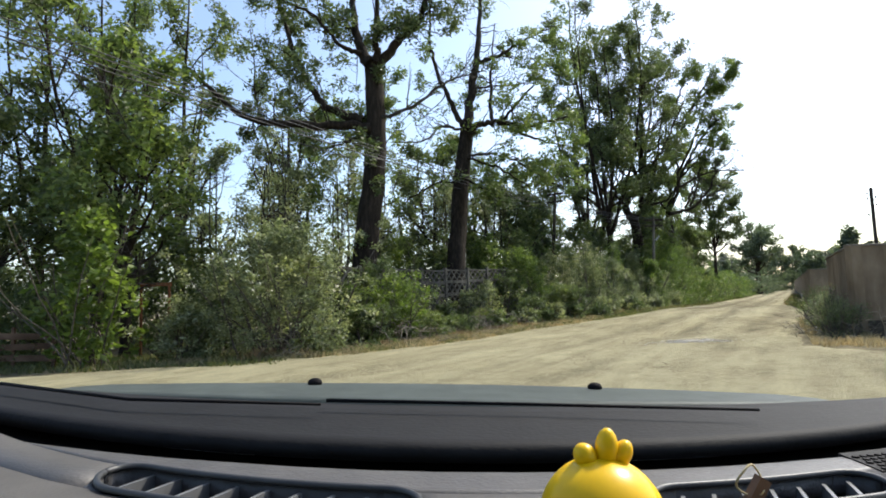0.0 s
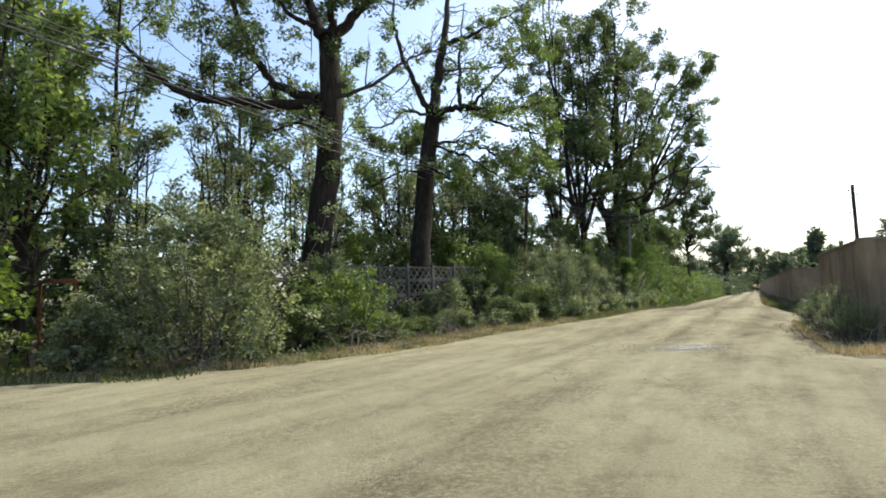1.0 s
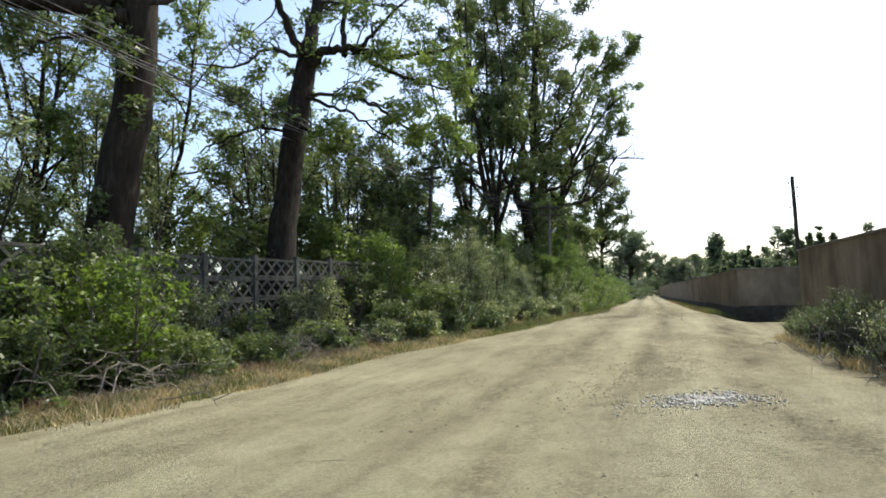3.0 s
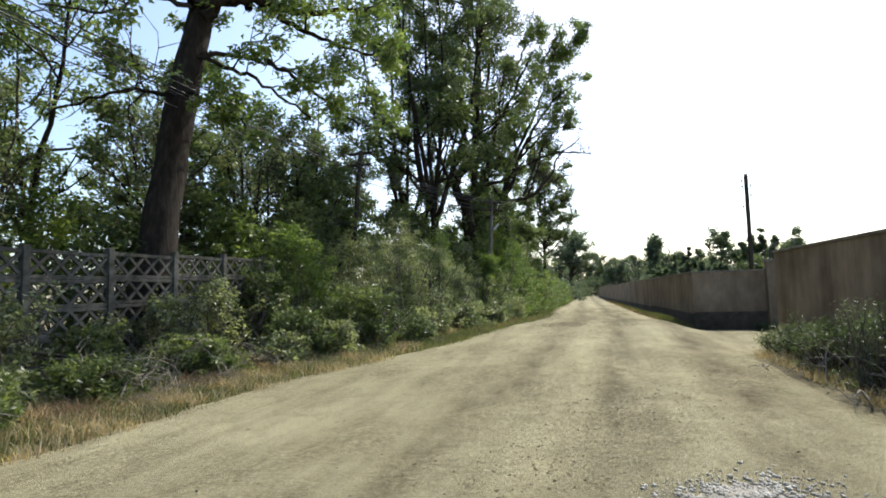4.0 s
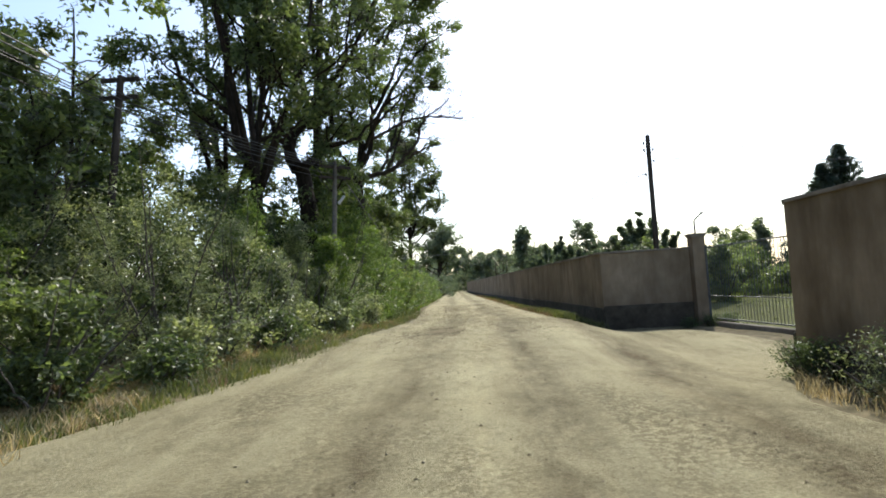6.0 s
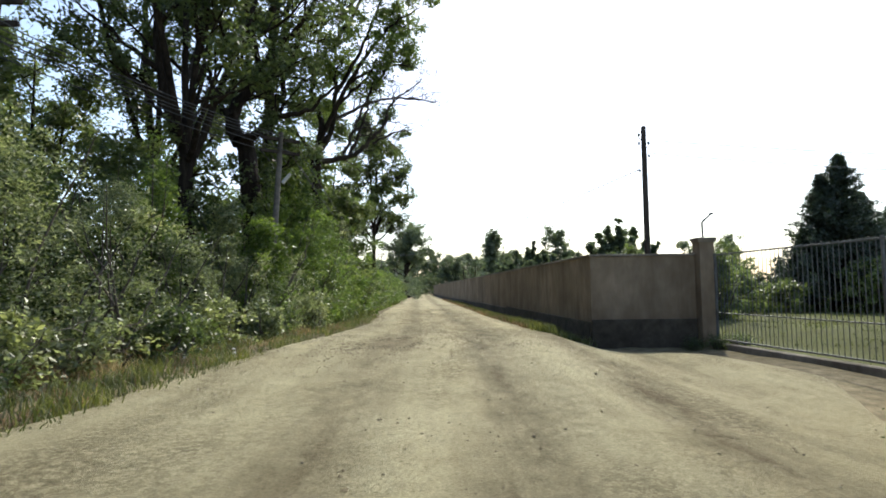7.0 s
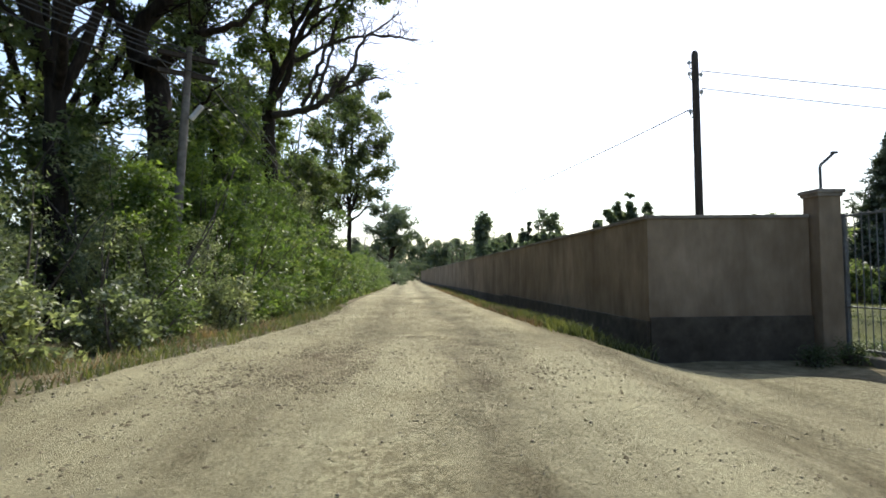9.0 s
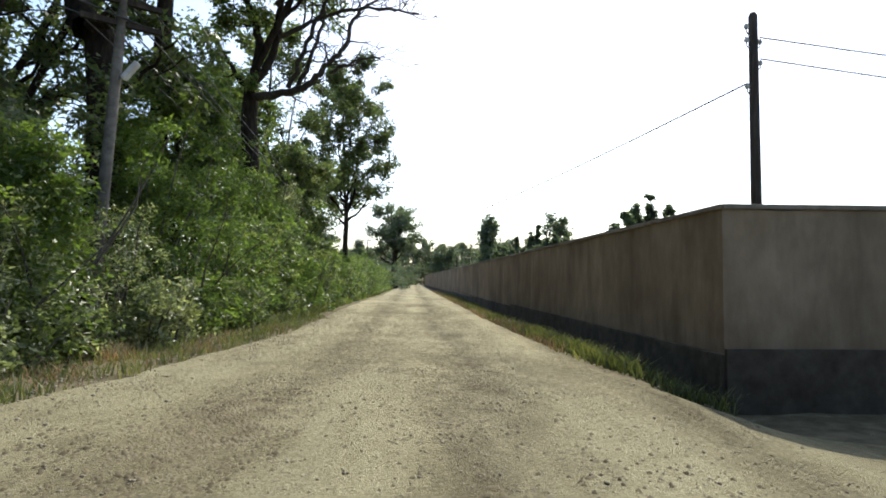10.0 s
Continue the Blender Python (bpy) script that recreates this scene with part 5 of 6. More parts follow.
conifer((33.8, 37.2), 6.3, 3.3, 330)
conifer((33.05, 37.5), 5.5, 2.4, 333)
conifer((32.5, 37.9), 3.3, 1.5, 334)
conifer((35.4, 37.3), 4.9, 2.7, 335)
conifer((37.4, 37.0), 4.6, 2.4, 331)
conifer((41.6, 44.6), 2.5, 0.6, 336)
conifer((41.9, 43.7), 3.0, 0.7, 337)
for i, (x, y, rx, h) in enumerate([(28.5, 38.6, 1.4, 1.7), (32.5, 35.5, 1.5, 2.0), (35.0, 33.0, 2.0, 2.4), (38.0, 29.5, 2.2, 2.6), (37.6, 45.5, 1.2, 3.5), (34.6, 43.0, 1.2, 2.5), (42.5, 45.5, 2.2, 1.6), (31.6, 41.8, 1.2, 2.5), (24.5, 36.0, 0.6, 1.95), (30.5, 37.6, 1.3, 1.2)]):
    bush("garden_shrub", "rounded green garden shrub in the yard", (x, y), (rx, rx, h), 340 + i, LEAF_BUSH, 0.14, int(70 * h), 34, group="yard shrubs", simple=True)

for i in range(12):
    bush("yard_hedge", "clipped green hedge shrub at the back of the yard", (25.5 + 1.9 * i, 43.5 - 1.15 * i), (1.4, 1.3, (2.0, 2.6, 1.7, 1.8, 1.4, 1.7)[i] if i < 6 else 2.4), 380 + i, LEAF_DARK, 0.15, 300, 34, group="yard shrubs", simple=True)

# weeds at the foot of the gate pillar
for i, (x, y, r, h) in enumerate([(19.75, 32.45, 0.26, 0.24), (19.3, 32.7, 0.22, 0.18), (20.05, 32.15, 0.28, 0.3)]):
    bush("weed_clump", "low dark weeds at the foot of the gate pillar", (x, y), (r, r, h), 880 + i, LEAF_DARK, 0.045, 26, 24, group="weeds by the wall", simple=True, slim=0.3, wild=0.9, stems=16)

# weeds at the foot of the near wall
for i, (x, y, r, h) in enumerate([(11.1, 19.4, 0.6, 0.8), (11.5, 20.7, 0.65, 1.1), (12.1, 22.1, 0.6, 1.05), (12.7, 23.5, 0.6, 0.85), (13.4, 24.9, 0.5, 0.65), (14.2, 26.3, 0.4, 0.45), (13.2, 19.3, 0.7, 0.9)]):
    bush("weed_clump", "scrubby weeds at the foot of the wall", (x, y), (r, r, h), 360 + i, (LEAF_DARK, LEAF_GREY, LEAF_DARK)[i % 3], 0.04, 64, 46, group="weeds by the wall", simple=True, slim=0.3, wild=0.9, stems=24)

# ---- poles and wires ----
def ball_bm(at, r, scale=(1, 1, 1), bm=None, seg=24):
    bm = bm or bmesh.new()
    bmesh.ops.create_uvsphere(bm, u_segments=seg, v_segments=seg // 2, radius=1.0, matrix=Matrix.Translation(at) @ Matrix.Diagonal((r * scale[0], r * scale[1], r * scale[2], 1)))
    return bm



def wooden_pole():
    at = (22.46, 36.75)
    g = ground_at(*at)
    e = empty("utility_pole", (*at, g), "dark tarred wooden utility pole behind the wall", "utility pole")
    rng = np.random.default_rng(5)
    up = float(lane_rise(*at)) - g
    v, f = tube([(0, 0, -0.3), (0, 0, 2), (0.0, 0, 4), (0, 0, up + 5.86), (0, 0, up + 5.92)], [0.1, 0.095, 0.085, 0.078, 0.05], 12, 0.02, rng)
    add_mesh("shaft", v + np.array(e.location), f, POLE_WOOD, e)
    for z, s in ((5.55, -1), (5.3, -1), (5.35, 1), (4.95, 1), (4.45, -1)):
        z += up
        v, f = tube([(0.1 * s, 0, z - 0.06), (0.17 * s, 0, z - 0.05), (0.2 * s, 0, z), (0.2 * s, 0, z + 0.05)], [0.012] * 4, 6)
        add_mesh("hook", v + np.array(e.location), f, STEEL, e)
        v, f = tube([(0.2 * s, 0, z + 0.03), (0.2 * s, 0, z + 0.07), (0.2 * s, 0, z + 0.12)], [0.03, 0.045, 0.025], 8)
        add_mesh("insulator", v + np.array(e.location), f, LAMP_GREY, e, "pale ceramic insulator")


wooden_pole()


def lamp_pole(at, height):
    g = ground_at(*at)
    e = empty("street_lamp", (*at, g), "concrete lamp pole standing among the shrubs", "street lamp")
    o = np.array(e.location)
    v, f = tube([(-0.12, 0, -0.2), (0.0, 0.0, height * 0.5), (0.12, 0, height)], [0.095, 0.085, 0.075], 12)
    add_mesh("shaft", v + o, f, POLE_CONC, e)
    v, f = tube([(0.1, 0, height - 0.45), (0.16, -0.06, height - 0.3), (0.24, -0.1, height - 0.24)], [0.02] * 3, 6)
    add_mesh("arm", v + o, f, STEEL, e)
    head = part("lamp_head", box_bm((0.34, 0.13, 0.08), (0, 0, 0), 0, 0.03), LAMP_GREY, e, "pale grey lamp head")
    head.location, head.rotation_euler = (0.3, -0.14, height - 0.2), (0, -0.9, -0.4)
    for z in (height + 0.9, height + 0.55):
        part("crossarm", box_bm((1.1, 0.08, 0.09), (0.16, 0, z), 0.15, 0.008), POLE_WOOD, e, "dark wooden crossarm")
    v, f = tube([(0.117, 0, height - 0.1), (0.15, 0, height + 0.6), (0.18, 0, height + 1.1)], [0.075, 0.07, 0.06], 10)
    add_mesh("upper_shaft", v + o, f, POLE_CONC, e)
    return e


lamp_pole((12.2, 40.3), 4.3)
lamp_pole((40.6, 104.0), 5.6)


def crossarm_pole(at, height):
    e = empty("crossarm_pole", (*at, ground_at(*at)), "dark wooden pole with two crossarms among the trees", "utility pole")
    o = np.array(e.location)
    v, f = tube([(-0.55, 0, -0.2), (-0.22, 0, height * 0.5), (0.06, 0, height)], [0.11, 0.095, 0.08], 10)
    add_mesh("shaft", v + o, f, POLE_WOOD, e)
    for z, x0 in ((height - 0.1, 0.05), (height - 0.55, 0.01)):
        arm = part("crossarm", box_bm((0.95, 0.08, 0.1), (x0, 0, z), -0.45, 0.008), POLE_WOOD, e)
        for x in (-0.42, -0.24, 0.24, 0.42):
            part("insulator", ball_bm((x0 + x * 0.9, -x * 0.43, z + 0.09), 0.032, (1, 1, 1.6), None, 8), LAMP_GREY, arm, "pale ceramic insulator", True)


crossarm_pole((6.4, 37.8), 6.7)


def wire(a, b, sag, label, r=0.012):
    a, b = np.array(a, float), np.array(b, float)
    q = np.linspace(0, 1, 26)[:, None]
    pts = a + (b - a) * q
    pts[:, 2] -= (4 * sag * q * (1 - q))[:, 0]
    e = empty("wire", a.tolist(), label, "wire", "overhead wires")
    add_mesh("strand", *tube(pts, [r] * 26, 5), CABLE, e)


for k, (dx, z) in enumerate([(-0.5, 5.5), (-0.2, 5.5), (0.2, 5.5), (0.5, 5.5), (-0.4, 5.15), (0.4, 5.15)]):
    wire((12.2 + dx, 40.3, z), (6.4 + dx, 37.8, z + 0.85), 0.1, "thin overhead wire along the poplar belt", 0.014)
    wire((6.4 + dx, 37.8, z + 0.85), (-14.0 + dx, 4.0, z + 3.0), 0.5, "thin overhead wire along the poplar belt", 0.014)
    wire((12.2 + dx, 40.3, z), (40.6 + dx, 104.0, z + 1.2), 1.4, "thin overhead wire along the poplar belt", 0.014)
wire((22.26, 36.75, 4.82), (40.2, 104.0, 6.6), 1.2, "slack cable crossing from the pole to the far lamp", 0.016)
wire((22.66, 36.75, 5.75), (70.0, 24.0, 8.0), 0.8, "overhead wire running across the yard", 0.014)
wire((22.66, 36.75, 5.35), (70.0, 24.0, 7.2), 0.9, "overhead wire running across the yard", 0.014)


# ---- grass ----
def verge_spots(n, seed, lo, hi, along, edge_pts, edge_arc, sign):
    rng = np.random.default_rng(seed)
    s = rng.uniform(*along, n)
    p, p2 = at_arc(edge_pts, edge_arc, s), at_arc(edge_pts, edge_arc, s + 0.3)
    d = (p2 - p) / np.linalg.norm(p2 - p, axis=1)[:, None]
    nrm = np.stack([-d[:, 1], d[:, 0]], -1) * sign
    return p + nrm * rng.uniform(lo, hi, n)[:, None] ** 1.0


def patchy(spots, seed, scale, level):
    """Keeps the spots in patches with loose edges."""
    loose = np.random.default_rng(seed).normal(0, 0.2, len(spots))
    return spots[ripple(spots[:, 0], spots[:, 1], seed, scale) + loose > level]


def clumped(centres, n, seed):
    """Spots gathered round the centres (x, y, radius)."""
    rng = np.random.default_rng(seed)
    c = np.array(centres, float)[rng.integers(0, len(centres), n)]
    a, q = rng.uniform(0, 2 * np.pi, n), np.abs(rng.normal(0, 0.6, n))
    return c[:, :2] + (c[:, 2] * q)[:, None] * np.stack([np.cos(a), np.sin(a)], -1)


blades("dry_verge_grass", "tall golden dry grass clumps along the lane's edge",
       clumped([(-1.9, 18.6, 0.7), (-0.4, 20.0, 0.6), (0.5, 21.3, 0.5), (1.3, 22.9, 0.5), (2.6, 25.0, 0.5), (3.6, 26.9, 0.6), (5.0, 28.9, 0.55), (5.9, 29.6, 0.5), (7.0, 30.8, 0.4), (8.6, 32.9, 0.35),
                (9.5, 34.2, 0.4), (10.6, 36.0, 0.35), (-4.0, 17.9, 0.8), (12.4, 38.6, 0.3)], 9000, 21), 0.23, GRASS_DRY, 421, 0.005)
blades("withered_verge_weeds", "rusty brown withered weeds along the lane's edge",
       clumped([(0.1, 20.9, 0.5), (1.9, 24.1, 0.5), (3.1, 26.3, 0.6), (3.8, 27.6, 0.55), (5.4, 29.9, 0.6), (6.2, 30.7, 0.5), (7.9, 32.6, 0.4), (9.2, 34.4, 0.4), (-2.6, 18.6, 0.6)], 7000, 22), 0.3, GRASS_BROWN, 422, 0.006)
blades("dry_verge_grass", "short dry straw-coloured grass along the lane's edge", patchy(verge_spots(26000, 1, -0.45, 1.5, (0, 15), LP, LA, 1), 3, 0.9, 0.1), 0.25, GRASS_DRY, 401, 0.007)
blades("dry_verge_grass", "short withered brown grass along the lane's edge", patchy(verge_spots(6000, 12, -0.3, 0.6, (14, 30), LP, LA, 1), 3, 0.8, 0.2), 0.2, GRASS_BROWN, 411, 0.006)
blades("green_verge_grass", "green grass tufts along the lane's edge", patchy(verge_spots(38000, 2, -0.4, 1.9, (0, 34), LP, LA, 1), 8, 0.9, 0.0), 0.21, GRASS_GREEN, 402, 0.007)
blades("green_verge_grass", "green grass tufts along the lane's edge", verge_spots(8000, 3, 0.0, 2.0, (30, 80), LP, LA, 1), 0.35, GRASS_GREEN, 403, 0.03)
blades("dry_verge_grass", "withered brown weeds in front of the long wall", patchy(verge_spots(26000, 4, -0.55, 0.6, (22.5, 75), RP, RA, -1), 4, 1.6, -0.15), 0.2, GRASS_BROWN, 404, 0.009)
blades("green_verge_grass", "green weeds in front of the long wall", patchy(verge_spots(20000, 5, -0.45, 0.7, (21.0, 60), RP, RA, -1), 5, 1.5, 0.02), 0.24, GRASS_GREEN, 405, 0.012)
blades("green_verge_grass", "thick green weeds beside the wall's corner", patchy(verge_spots(6500, 15, -0.35, 0.45, (19.8, 26.0), RP, RA, -1), 7, 0.7, -0.15), 0.27, GRASS_GREEN, 415, 0.008)
blades("dry_verge_grass", "dry grass below the near wall", patchy(verge_spots(12000, 6, -0.3, 1.0, (0, 11.5), RP, RA, -1), 6, 0.8, -0.1), 0.24, GRASS_DRY, 406, 0.006)
blades("dry_verge_grass", "low sunlit straw-coloured grass creeping onto the lane", patchy(verge_spots(12000, 31, -0.85, 0.4, (1.0, 13.5), LP, LA, 1), 13, 1.3, 0.15), 0.24, GRASS_DRY, 431, 0.006)
blades("green_verge_grass", "low green grass creeping onto the lane", patchy(verge_spots(11000, 32, -0.7, 0.6, (1.0, 20.0), LP, LA, 1), 14, 0.9, -0.1), 0.22, GRASS_GREEN, 432, 0.007)
rng = np.random.default_rng(9)
blades("green_verge_grass", "green grass at the junction's edge", np.stack([rng.uniform(-14, -1.5, 8000), 17.6 + rng.uniform(-1.0, 2.5, 8000)], -1), 0.2, GRASS_GREEN, 407)
yard = np.stack([rng.uniform(18, 38, 60000), rng.uniform(25, 40, 60000)], -1)
blades("yard_grass", "mown green grass in the yard behind the gate", yard[in_yard(yard[:, 0], yard[:, 1])], 0.13, GRASS_GREEN, 408, 0.008)

# ---- the car that the drive starts in, with its windscreen down ----
CAR = pose(3.277, 5.014, 1.297, 0, 2.95, 5.8) @ pose(0, 0, -1.22)
UP = 1.22  # local height of the eye


def plain_mat(name, col, rough, metal=0.0, coat=0.0, grain=0.0, scale=300, sheen=0.5):
    m, n, l, p = nodes_of(name)
    f = noise_out(n, l, 18, 4, 0.6, False)
    l.new(ramp(n, l, f, [(0.3, tuple(c * 0.8 for c in col)), (0.7, tuple(c * 1.15 for c in col))]), p.inputs["Base Color"])
    p.inputs["Roughness"].default_value, p.inputs["Metallic"].default_value, p.inputs["Coat Weight"].default_value = rough, metal, coat
    p.inputs["Specular IOR Level"].default_value = sheen
    if grain:
        bumped(n, l, p, noise_out(n, l, scale, 2, 0.5, False), grain, 0.001)
    return m


DASH = plain_mat("grained_dash_plastic", (0.082, 0.076, 0.069), 0.48, grain=1.0, scale=220, sheen=0.4)
DASH_DARK = plain_mat("black_plastic", (0.008, 0.007, 0.007), 0.7, grain=0.2, sheen=0.1)
RIM = plain_mat("grey_trim_plastic", (0.045, 0.045, 0.044), 0.45, grain=0.3, sheen=0.4)
VANE = plain_mat("vane_plastic", (0.14, 0.14, 0.137), 0.4, sheen=0.5)
COWL = plain_mat("cowl_plastic", (0.014, 0.0135, 0.013), 0.7, grain=1.0, scale=120, sheen=0.14)
PAINT = plain_mat("grey_green_paint", (0.068, 0.078, 0.068), 0.55, 0.0, 0.0, grain=0.3, sheen=0.1)
RUBBER = plain_mat("tyre_rubber", (0.02, 0.02, 0.02), 0.85)
ALLOY = plain_mat("alloy", (0.4, 0.4, 0.41), 0.35, 0.9)
TOY = plain_mat("yellow_rubber", (0.86, 0.52, 0.004), 0.3, sheen=0.3)
PEG = plain_mat("brown_wood", (0.16, 0.075, 0.03), 0.6)
CORD = plain_mat("tan_cord", (0.45, 0.36, 0.18), 0.8)
GLASSY = plain_mat("lamp_lens", (0.5, 0.52, 0.53), 0.1, 0.0, 1.0)


def sheet_bm(x0, x1, near, far, top, thick, nx=24, ny=6, bm=None):
    """A curved slab between two lines near(x) and far(x), its top at top(x, y)."""
    bm = bm or bmesh.new()
    rows = []
    for i in range(nx + 1):
        x = x0 + (x1 - x0) * i / nx
        rows.append([])
        for j in range(ny + 1):
            y = near(x) + (far(x) - near(x)) * j / ny
            z = top(x, y) + UP
            rows[-1].append((bm.verts.new((x, y, z)), bm.verts.new((x, y, z - thick))))
    for i in range(nx):
        for j in range(ny):
            a, b, c, d = rows[i][j], rows[i + 1][j], rows[i + 1][j + 1], rows[i][j + 1]
            bm.faces.new((a[0], b[0], c[0], d[0]))
            bm.faces.new((d[1], c[1], b[1], a[1]))
    for i in range(nx):
        for j, flip in ((0, 0), (ny, 1)):
            a, b = rows[i][j], rows[i + 1][j]
            bm.faces.new((a[1], b[1], b[0], a[0]) if not flip else (a[0], b[0], b[1], a[1]))
    for j in range(ny):
        for i, flip in ((0, 1), (nx, 0)):
            a, b = rows[i][j], rows[i][j + 1]
            bm.faces.new((a[1], b[1], b[0], a[0]) if not flip else (a[0], b[0], b[1], a[1]))
    bmesh.ops.recalc_face_normals(bm, faces=bm.faces)
    return bm


def local_tube(points, radii, sides=8):
    v, f = tube(points, radii, sides)
    bm = bmesh.new()
    vs = [bm.verts.new(p) for p in v]
    for q in f:
        bm.faces.new([vs[k] for k in q])
    bm.faces.new(vs[:sides][::-1])
    bm.faces.new(vs[-sides:])
    bmesh.ops.recalc_face_normals(bm, faces=bm.faces)
    return bm


def dash_edge(x):
    return 0.685 + 0.34 * x * x


def slot_mid(x):
    return 0.536 + (0.6 if x < 0 else 0.42) * x * x


def small_car():
    e = new("small_car")
    e.matrix_world = CAR
    tagged(e, "grey-green small hatchback standing at the junction, windscreen down", "car")
    # dashboard: top split round the vent slots so that they are real recesses
    dash = part("dashboard", sheet_bm(-0.97, 0.97, lambda x: slot_mid(x) + 0.045, dash_edge, lambda x, y: -0.19 - 0.012 * max(0, (y - dash_edge(x) + 0.03) / 0.03), 0.03), DASH, e, "dark grey grained dashboard", True)
    part("dash_front", sheet_bm(-0.97, 0.97, lambda x: 0.1, lambda x: slot_mid(x) - 0.03, lambda x, y: -0.19 - 0.6 * max(0, 0.3 - y) ** 1.2, 0.03), DASH, dash, smooth=True)
    for x0, x1 in ((-0.97, -0.352), (-0.02, 0.2), (0.47, 0.97)):
        part("dash_bridge", sheet_bm(x0, x1, lambda x: slot_mid(x) - 0.03, lambda x: slot_mid(x) + 0.045, lambda x, y: -0.1902, 0.03, 12, 2), DASH, dash, smooth=True)
    for x0, x1 in ((-0.352, -0.02), (0.2, 0.47)):
        part("vent_slot", sheet_bm(x0, x1, lambda x: slot_mid(x) - 0.03, lambda x: slot_mid(x) + 0.045, lambda x, y: -0.25, 0.01, 14, 2), DASH_DARK, dash, "black air vent slot")

        def half(x, lo=x0, hi=x1):
            """Half the depth of the round-ended slot."""
            d = min(1.0, max(0.0, min(x - lo, hi - x)) / 0.037)
            return 0.0375 * math.sqrt(1 - (1 - d) ** 2)

        for a, b in ((x0, x0 + 0.037), (x1 - 0.037, x1)):
            part("dash_corner", sheet_bm(a, b, lambda x: slot_mid(x) + 0.0075 + half(x), lambda x: slot_mid(x) + 0.0455, lambda x, y: -0.1901, 0.03, 10, 1), DASH, dash, smooth=True)
            part("dash_corner", sheet_bm(a, b, lambda x: slot_mid(x) - 0.0305, lambda x: slot_mid(x) + 0.0075 - half(x), lambda x, y: -0.1901, 0.03, 10, 1), DASH, dash, smooth=True)
        run = np.concatenate([x0 + 0.037 * (1 - np.cos(np.linspace(0, np.pi / 2, 9))), np.linspace(x0 + 0.05, x1 - 0.05, 12), x1 - 0.037 * (1 - np.cos(np.linspace(np.pi / 2, 0, 9)))])
        rim = [(x, slot_mid(x) + 0.0075 + half(x), -0.1865 + UP) for x in run] + [(x, slot_mid(x) + 0.0075 - half(x), -0.1865 + UP) for x in run[::-1][1:]]
        part("vent_rim", local_tube(rim, [0.0036] * len(rim), 8), RIM, dash, "grey vent rim", True)
        x = x0 + 0.03
        while x < x1 - 0.02:
            m = Matrix.Translation((x, slot_mid(x) + 0.008, -0.212 + UP)) @ Matrix.Rotation(-0.35, 4, "Z")
            bm = bmesh.new()
            bmesh.ops.create_cube(bm, size=1.0, matrix=m @ Matrix.Diagonal((0.004, 0.07, 0.035, 1)))
            part("vane", bm, VANE, dash)
            x += 0.034
    part("trough", sheet_bm(-0.98, 0.98, lambda x: dash_edge(x) - 0.02, lambda x: dash_edge(x) + 0.16, lambda x, y: -0.235, 0.02), DASH_DARK, e, "black gap at the windscreen's foot")
    part("cowl", sheet_bm(-0.98, 0.98, lambda x: dash_edge(x) + 0.1, lambda x: 1.075 + 0.2 * x * x, lambda x, y: -0.197, 0.02), COWL, e, "dark plastic scuttle panel", True)
    for x0, x1, y in ((-0.86, -0.2, 0.99), (-0.2, 0.52, 1.0)):
        part("wiper_arm", local_tube([(x0, y + 0.2 * x0 * x0, -0.178 + UP), ((x0 + x1) / 2, y, -0.178 + UP), (x1, y - 0.03, -0.176 + UP)], [0.0035, 0.003, 0.0025], 6), DASH_DARK, e, "thin black wiper arm", True)
    # speaker grille: a plate with rows of round bosses
    grille = part("speaker_grille", sheet_bm(0.5, 0.72, lambda x: 0.6 + 0.3 * x * x, lambda x: dash_edge(x) - 0.02, lambda x, y: -0.1885, 0.004, 6, 2), COWL, dash, "perforated black speaker grille")
    bm = bmesh.new()
    for i in range(18):
        for j in range(5):
            x = 0.508 + 0.012 * i + 0.006 * (j % 2)
            bmesh.ops.create_cone(bm, cap_ends=True, segments=6, radius1=0.0042, radius2=0.0042, depth=0.002,
                                  matrix=Matrix.Translation((x, 0.605 + 0.3 * x * x + 0.012 * j, -0.1875 + UP)))
    holes = part("perforation", bm, DASH_DARK, grille)
    holes["kind"] = "stuff"

    def bonnet_top(x, y):
        return -0.192 - 0.5 * max(0.0, y - 1.24) ** 2 - 0.02 * x * x - 0.16 * max(0.0, abs(x) - 0.82)

    bonnet = part("bonnet", sheet_bm(-0.97, 0.97, lambda x: 1.08 + 0.2 * x * x, lambda x: 1.98 - 0.1 * x * x, bonnet_top, 0.03, 30, 20), PAINT, e, "dusty grey-green bonnet", True)
    for x in (-0.285, 0.335):
        part("washer_nozzle", ball_bm((x, 1.3, bonnet_top(x, 1.3) + UP + 0.004), 0.014, (1.15, 0.9, 0.75)), DASH_DARK, bonnet, "black washer nozzle", True)
    part("nose", sheet_bm(-0.97, 0.97, lambda x: 1.93 - 0.1 * x * x, lambda x: 2.04 - 0.1 * x * x, lambda x, y: -0.5, 0.5), PAINT, e, smooth=False)
    for s in (-1, 1):
        part("headlight", ball_bm((0.76 * s, 1.9, -0.52 + UP), 0.15, (1.1, 0.5, 0.6)), GLASSY, e, "clear headlight", True)
        part("side_panel", box_bm((0.05, 3.75, 0.62), (0.97 * s, 0.05, -0.68 + UP), 0, 0.02), PAINT, e)
        part("sill", box_bm((0.06, 2.2, 0.12), (0.95 * s, -0.1, -1.0 + UP), 0, 0.02), DASH_DARK, e)
        part("windscreen_pillar", local_tube([(0.97 * s, 1.05, -0.22 + UP), (0.87 * s, 0.5, 0.04 + UP), (0.74 * s, 0.02, 0.25 + UP)], [0.04] * 3), PAINT, e, "", True)
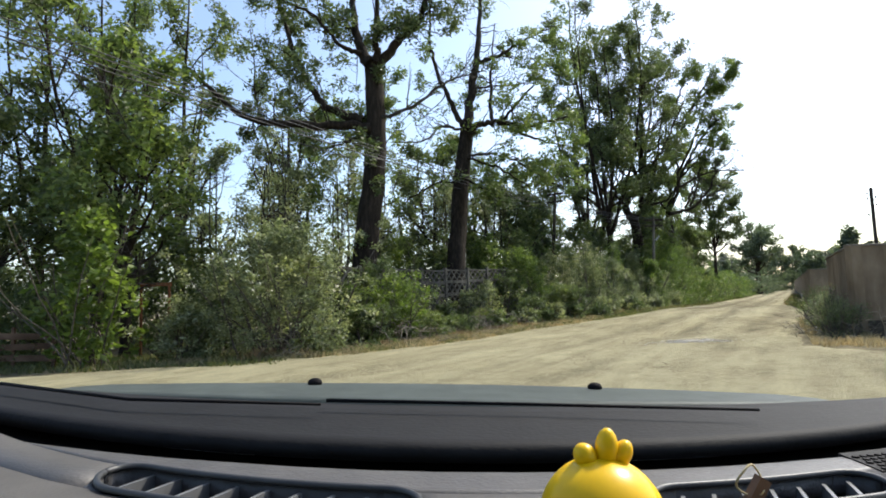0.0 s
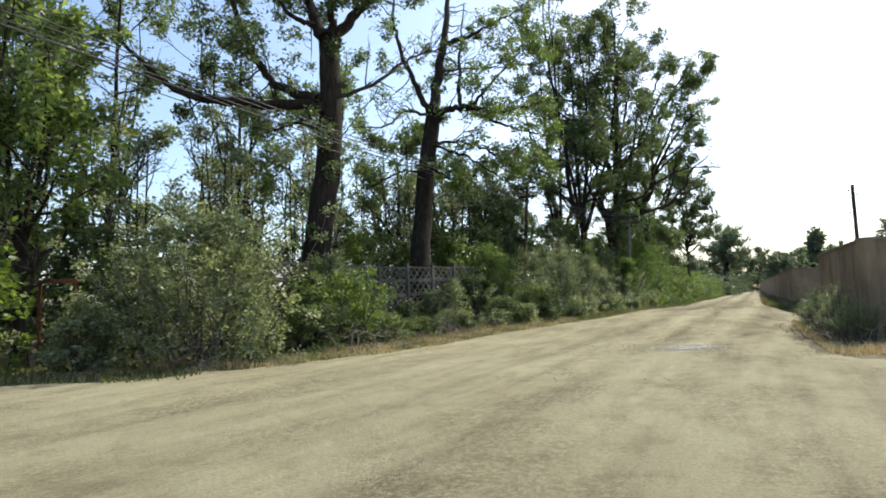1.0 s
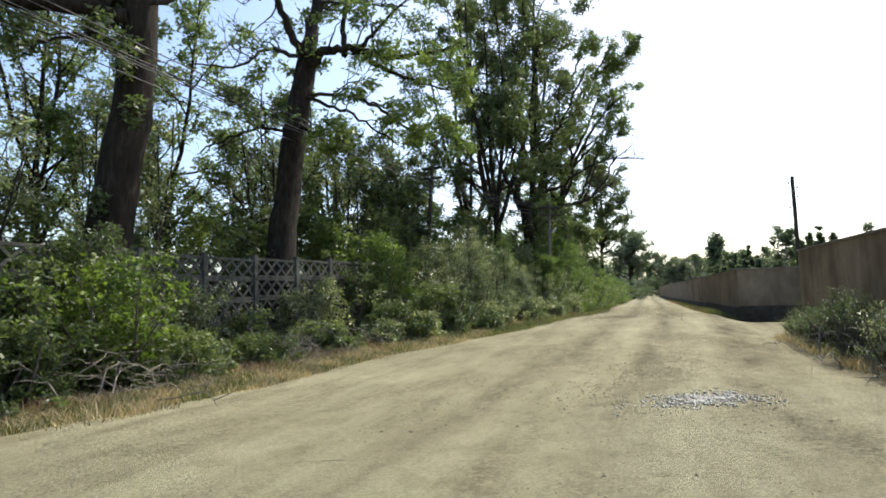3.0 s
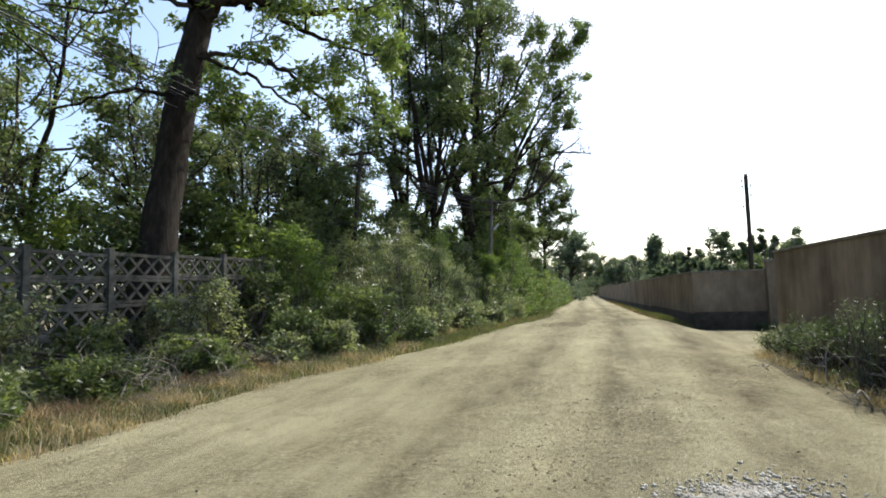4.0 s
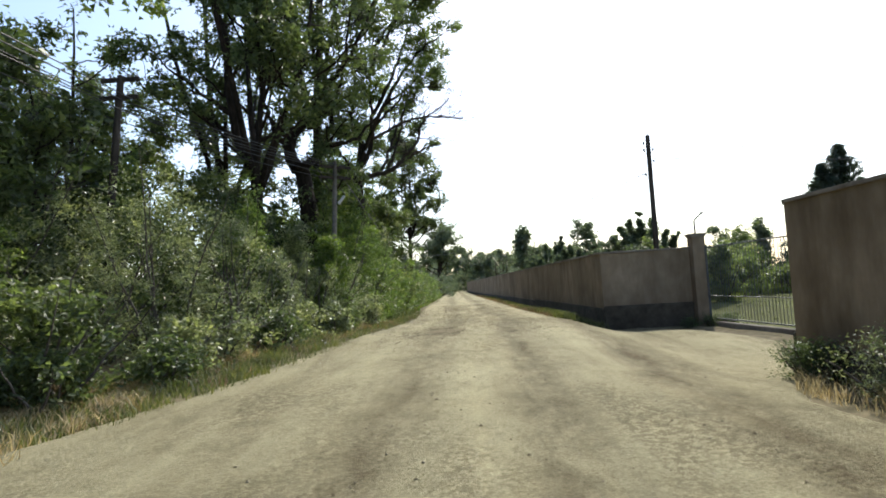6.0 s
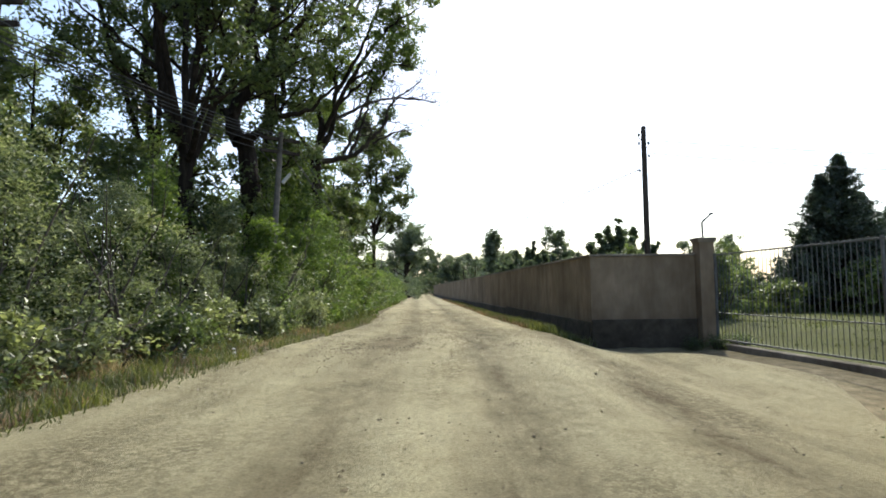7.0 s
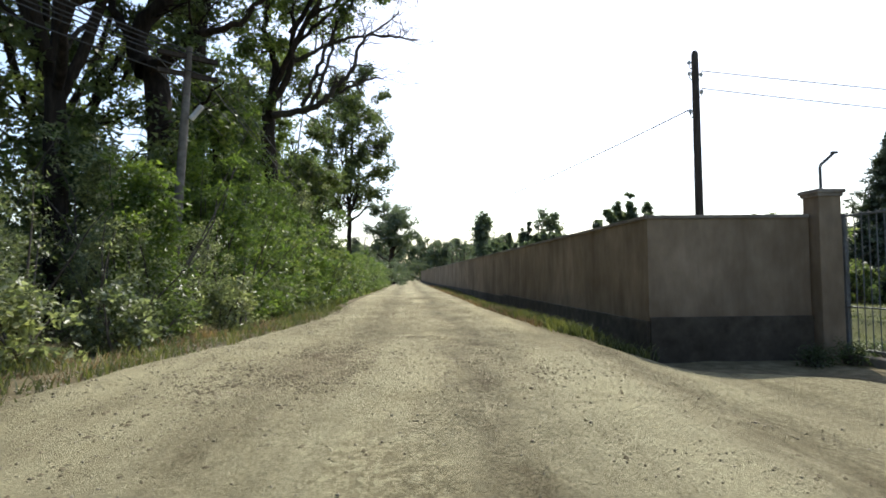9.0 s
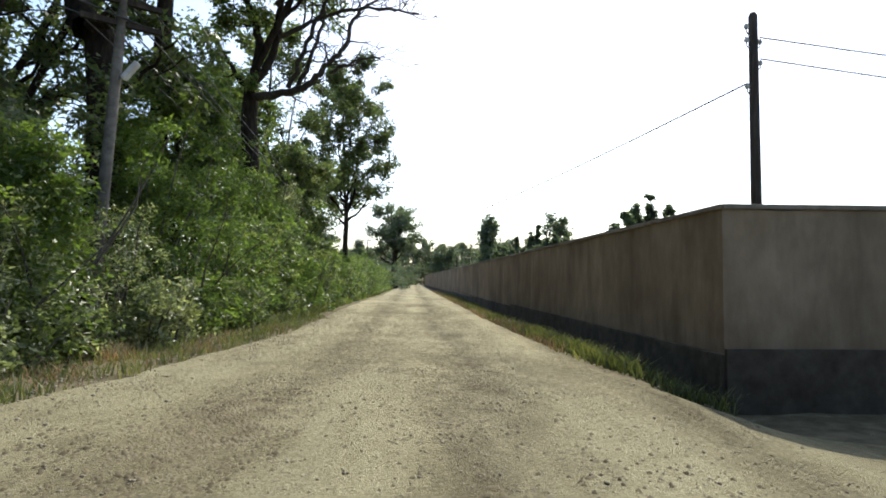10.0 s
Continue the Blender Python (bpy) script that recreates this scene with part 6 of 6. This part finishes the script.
        part("centre_pillar", local_tube([(0.96 * s, -0.75, -0.4 + UP), (0.76 * s, -0.8, 0.25 + UP)], [0.045] * 2), PAINT, e, "", True)
        part("rear_pillar", local_tube([(0.94 * s, -1.75, -0.4 + UP), (0.74 * s, -1.55, 0.22 + UP)], [0.08] * 2), PAINT, e, "", True)
        for y in (1.35, -1.2):
            wheel = part("wheel", local_tube([(0.83 * s, y, -0.93 + UP), (0.85 * s, y, -0.93 + UP), (0.99 * s, y, -0.93 + UP), (1.01 * s, y, -0.93 + UP)], [0.27, 0.29, 0.29, 0.27], 28), RUBBER, e, "black rubber tyre", True)
            part("rim", local_tube([(1.005 * s, y, -0.93 + UP), (1.02 * s, y, -0.93 + UP)], [0.18, 0.16], 20), ALLOY, wheel, "silver wheel rim", True)
    part("roof", sheet_bm(-0.8, 0.8, lambda x: -1.7, lambda x: 0.04, lambda x, y: 0.27 - 0.12 * x * x - 0.05 * (y + 0.8) ** 2, 0.03), PAINT, e, smooth=True)
    part("tailgate", box_bm((1.88, 0.06, 0.6), (0, -1.82, -0.66 + UP), 0, 0.02), PAINT, e)
    part("floor_pan", box_bm((1.88, 3.4, 0.05), (0, 0.05, -1.02 + UP), 0, 0.01), DASH_DARK, e)
    part("bulkhead", box_bm((1.88, 0.05, 0.7), (0, 0.95, -0.62 + UP), 0, 0.01), DASH_DARK, e)
    for s in (-1, 1):
        part("seat", box_bm((0.5, 0.5, 0.16), (0.36 * s, -0.62, -0.72 + UP), 0, 0.05), DASH_DARK, e, "black cloth seat")
        part("backrest", box_bm((0.48, 0.14, 0.62), (0.36 * s, -0.92, -0.36 + UP), 0, 0.05), DASH_DARK, e, "black cloth backrest")


def rubber_toy():
    """A round glossy toy with three rounded tufts on its head."""
    e = new("rubber_toy")
    e.matrix_world = CAR @ pose(0.109, 0.405, UP - 0.19)
    tagged(e, "glossy yellow round rubber chick toy on the dashboard", "toy")
    part("body", ball_bm((0, 0, 0.041), 0.0425, (1, 1, 1), None, 40), TOY, e, "", True)
    for x, z, r, h, tilt in ((0.003, 0.0885, 0.0078, 1.85, 0.05), (-0.0115, 0.084, 0.0078, 1.15, -0.7), (0.0135, 0.0858, 0.0068, 1.45, 0.45)):
        bm = bmesh.new()
        m = Matrix.Translation((x, 0, z)) @ Matrix.Rotation(tilt, 4, "Y") @ Matrix.Diagonal((r, r, r * h, 1))
        bmesh.ops.create_uvsphere(bm, u_segments=20, v_segments=12, radius=1.0, matrix=m)
        part("tuft", bm, TOY, e, "", True)


def wooden_peg():
    e = new("wooden_charm")
    e.matrix_world = CAR @ pose(0.296, 0.565, UP - 0.194)
    tagged(e, "small brown wooden charm with a thin tan cord", "charm")
    bm = bmesh.new()
    bmesh.ops.create_cube(bm, size=1.0, matrix=Matrix.Translation((0, 0, 0.012)) @ Matrix.Rotation(0.5, 4, "Y") @ Matrix.Diagonal((0.011, 0.012, 0.036, 1)))
    part("peg", bm, PEG, e)
    loop = [(0.012 * math.cos(a) - 0.004, 0.006 * math.sin(2 * a), 0.026 + 0.014 * math.sin(a)) for a in np.linspace(0, 6.0, 20)]
    part("cord", local_tube(loop, [0.0011] * 20, 5), CORD, e, "thin tan cord", True)


small_car()
rubber_toy()
wooden_peg()
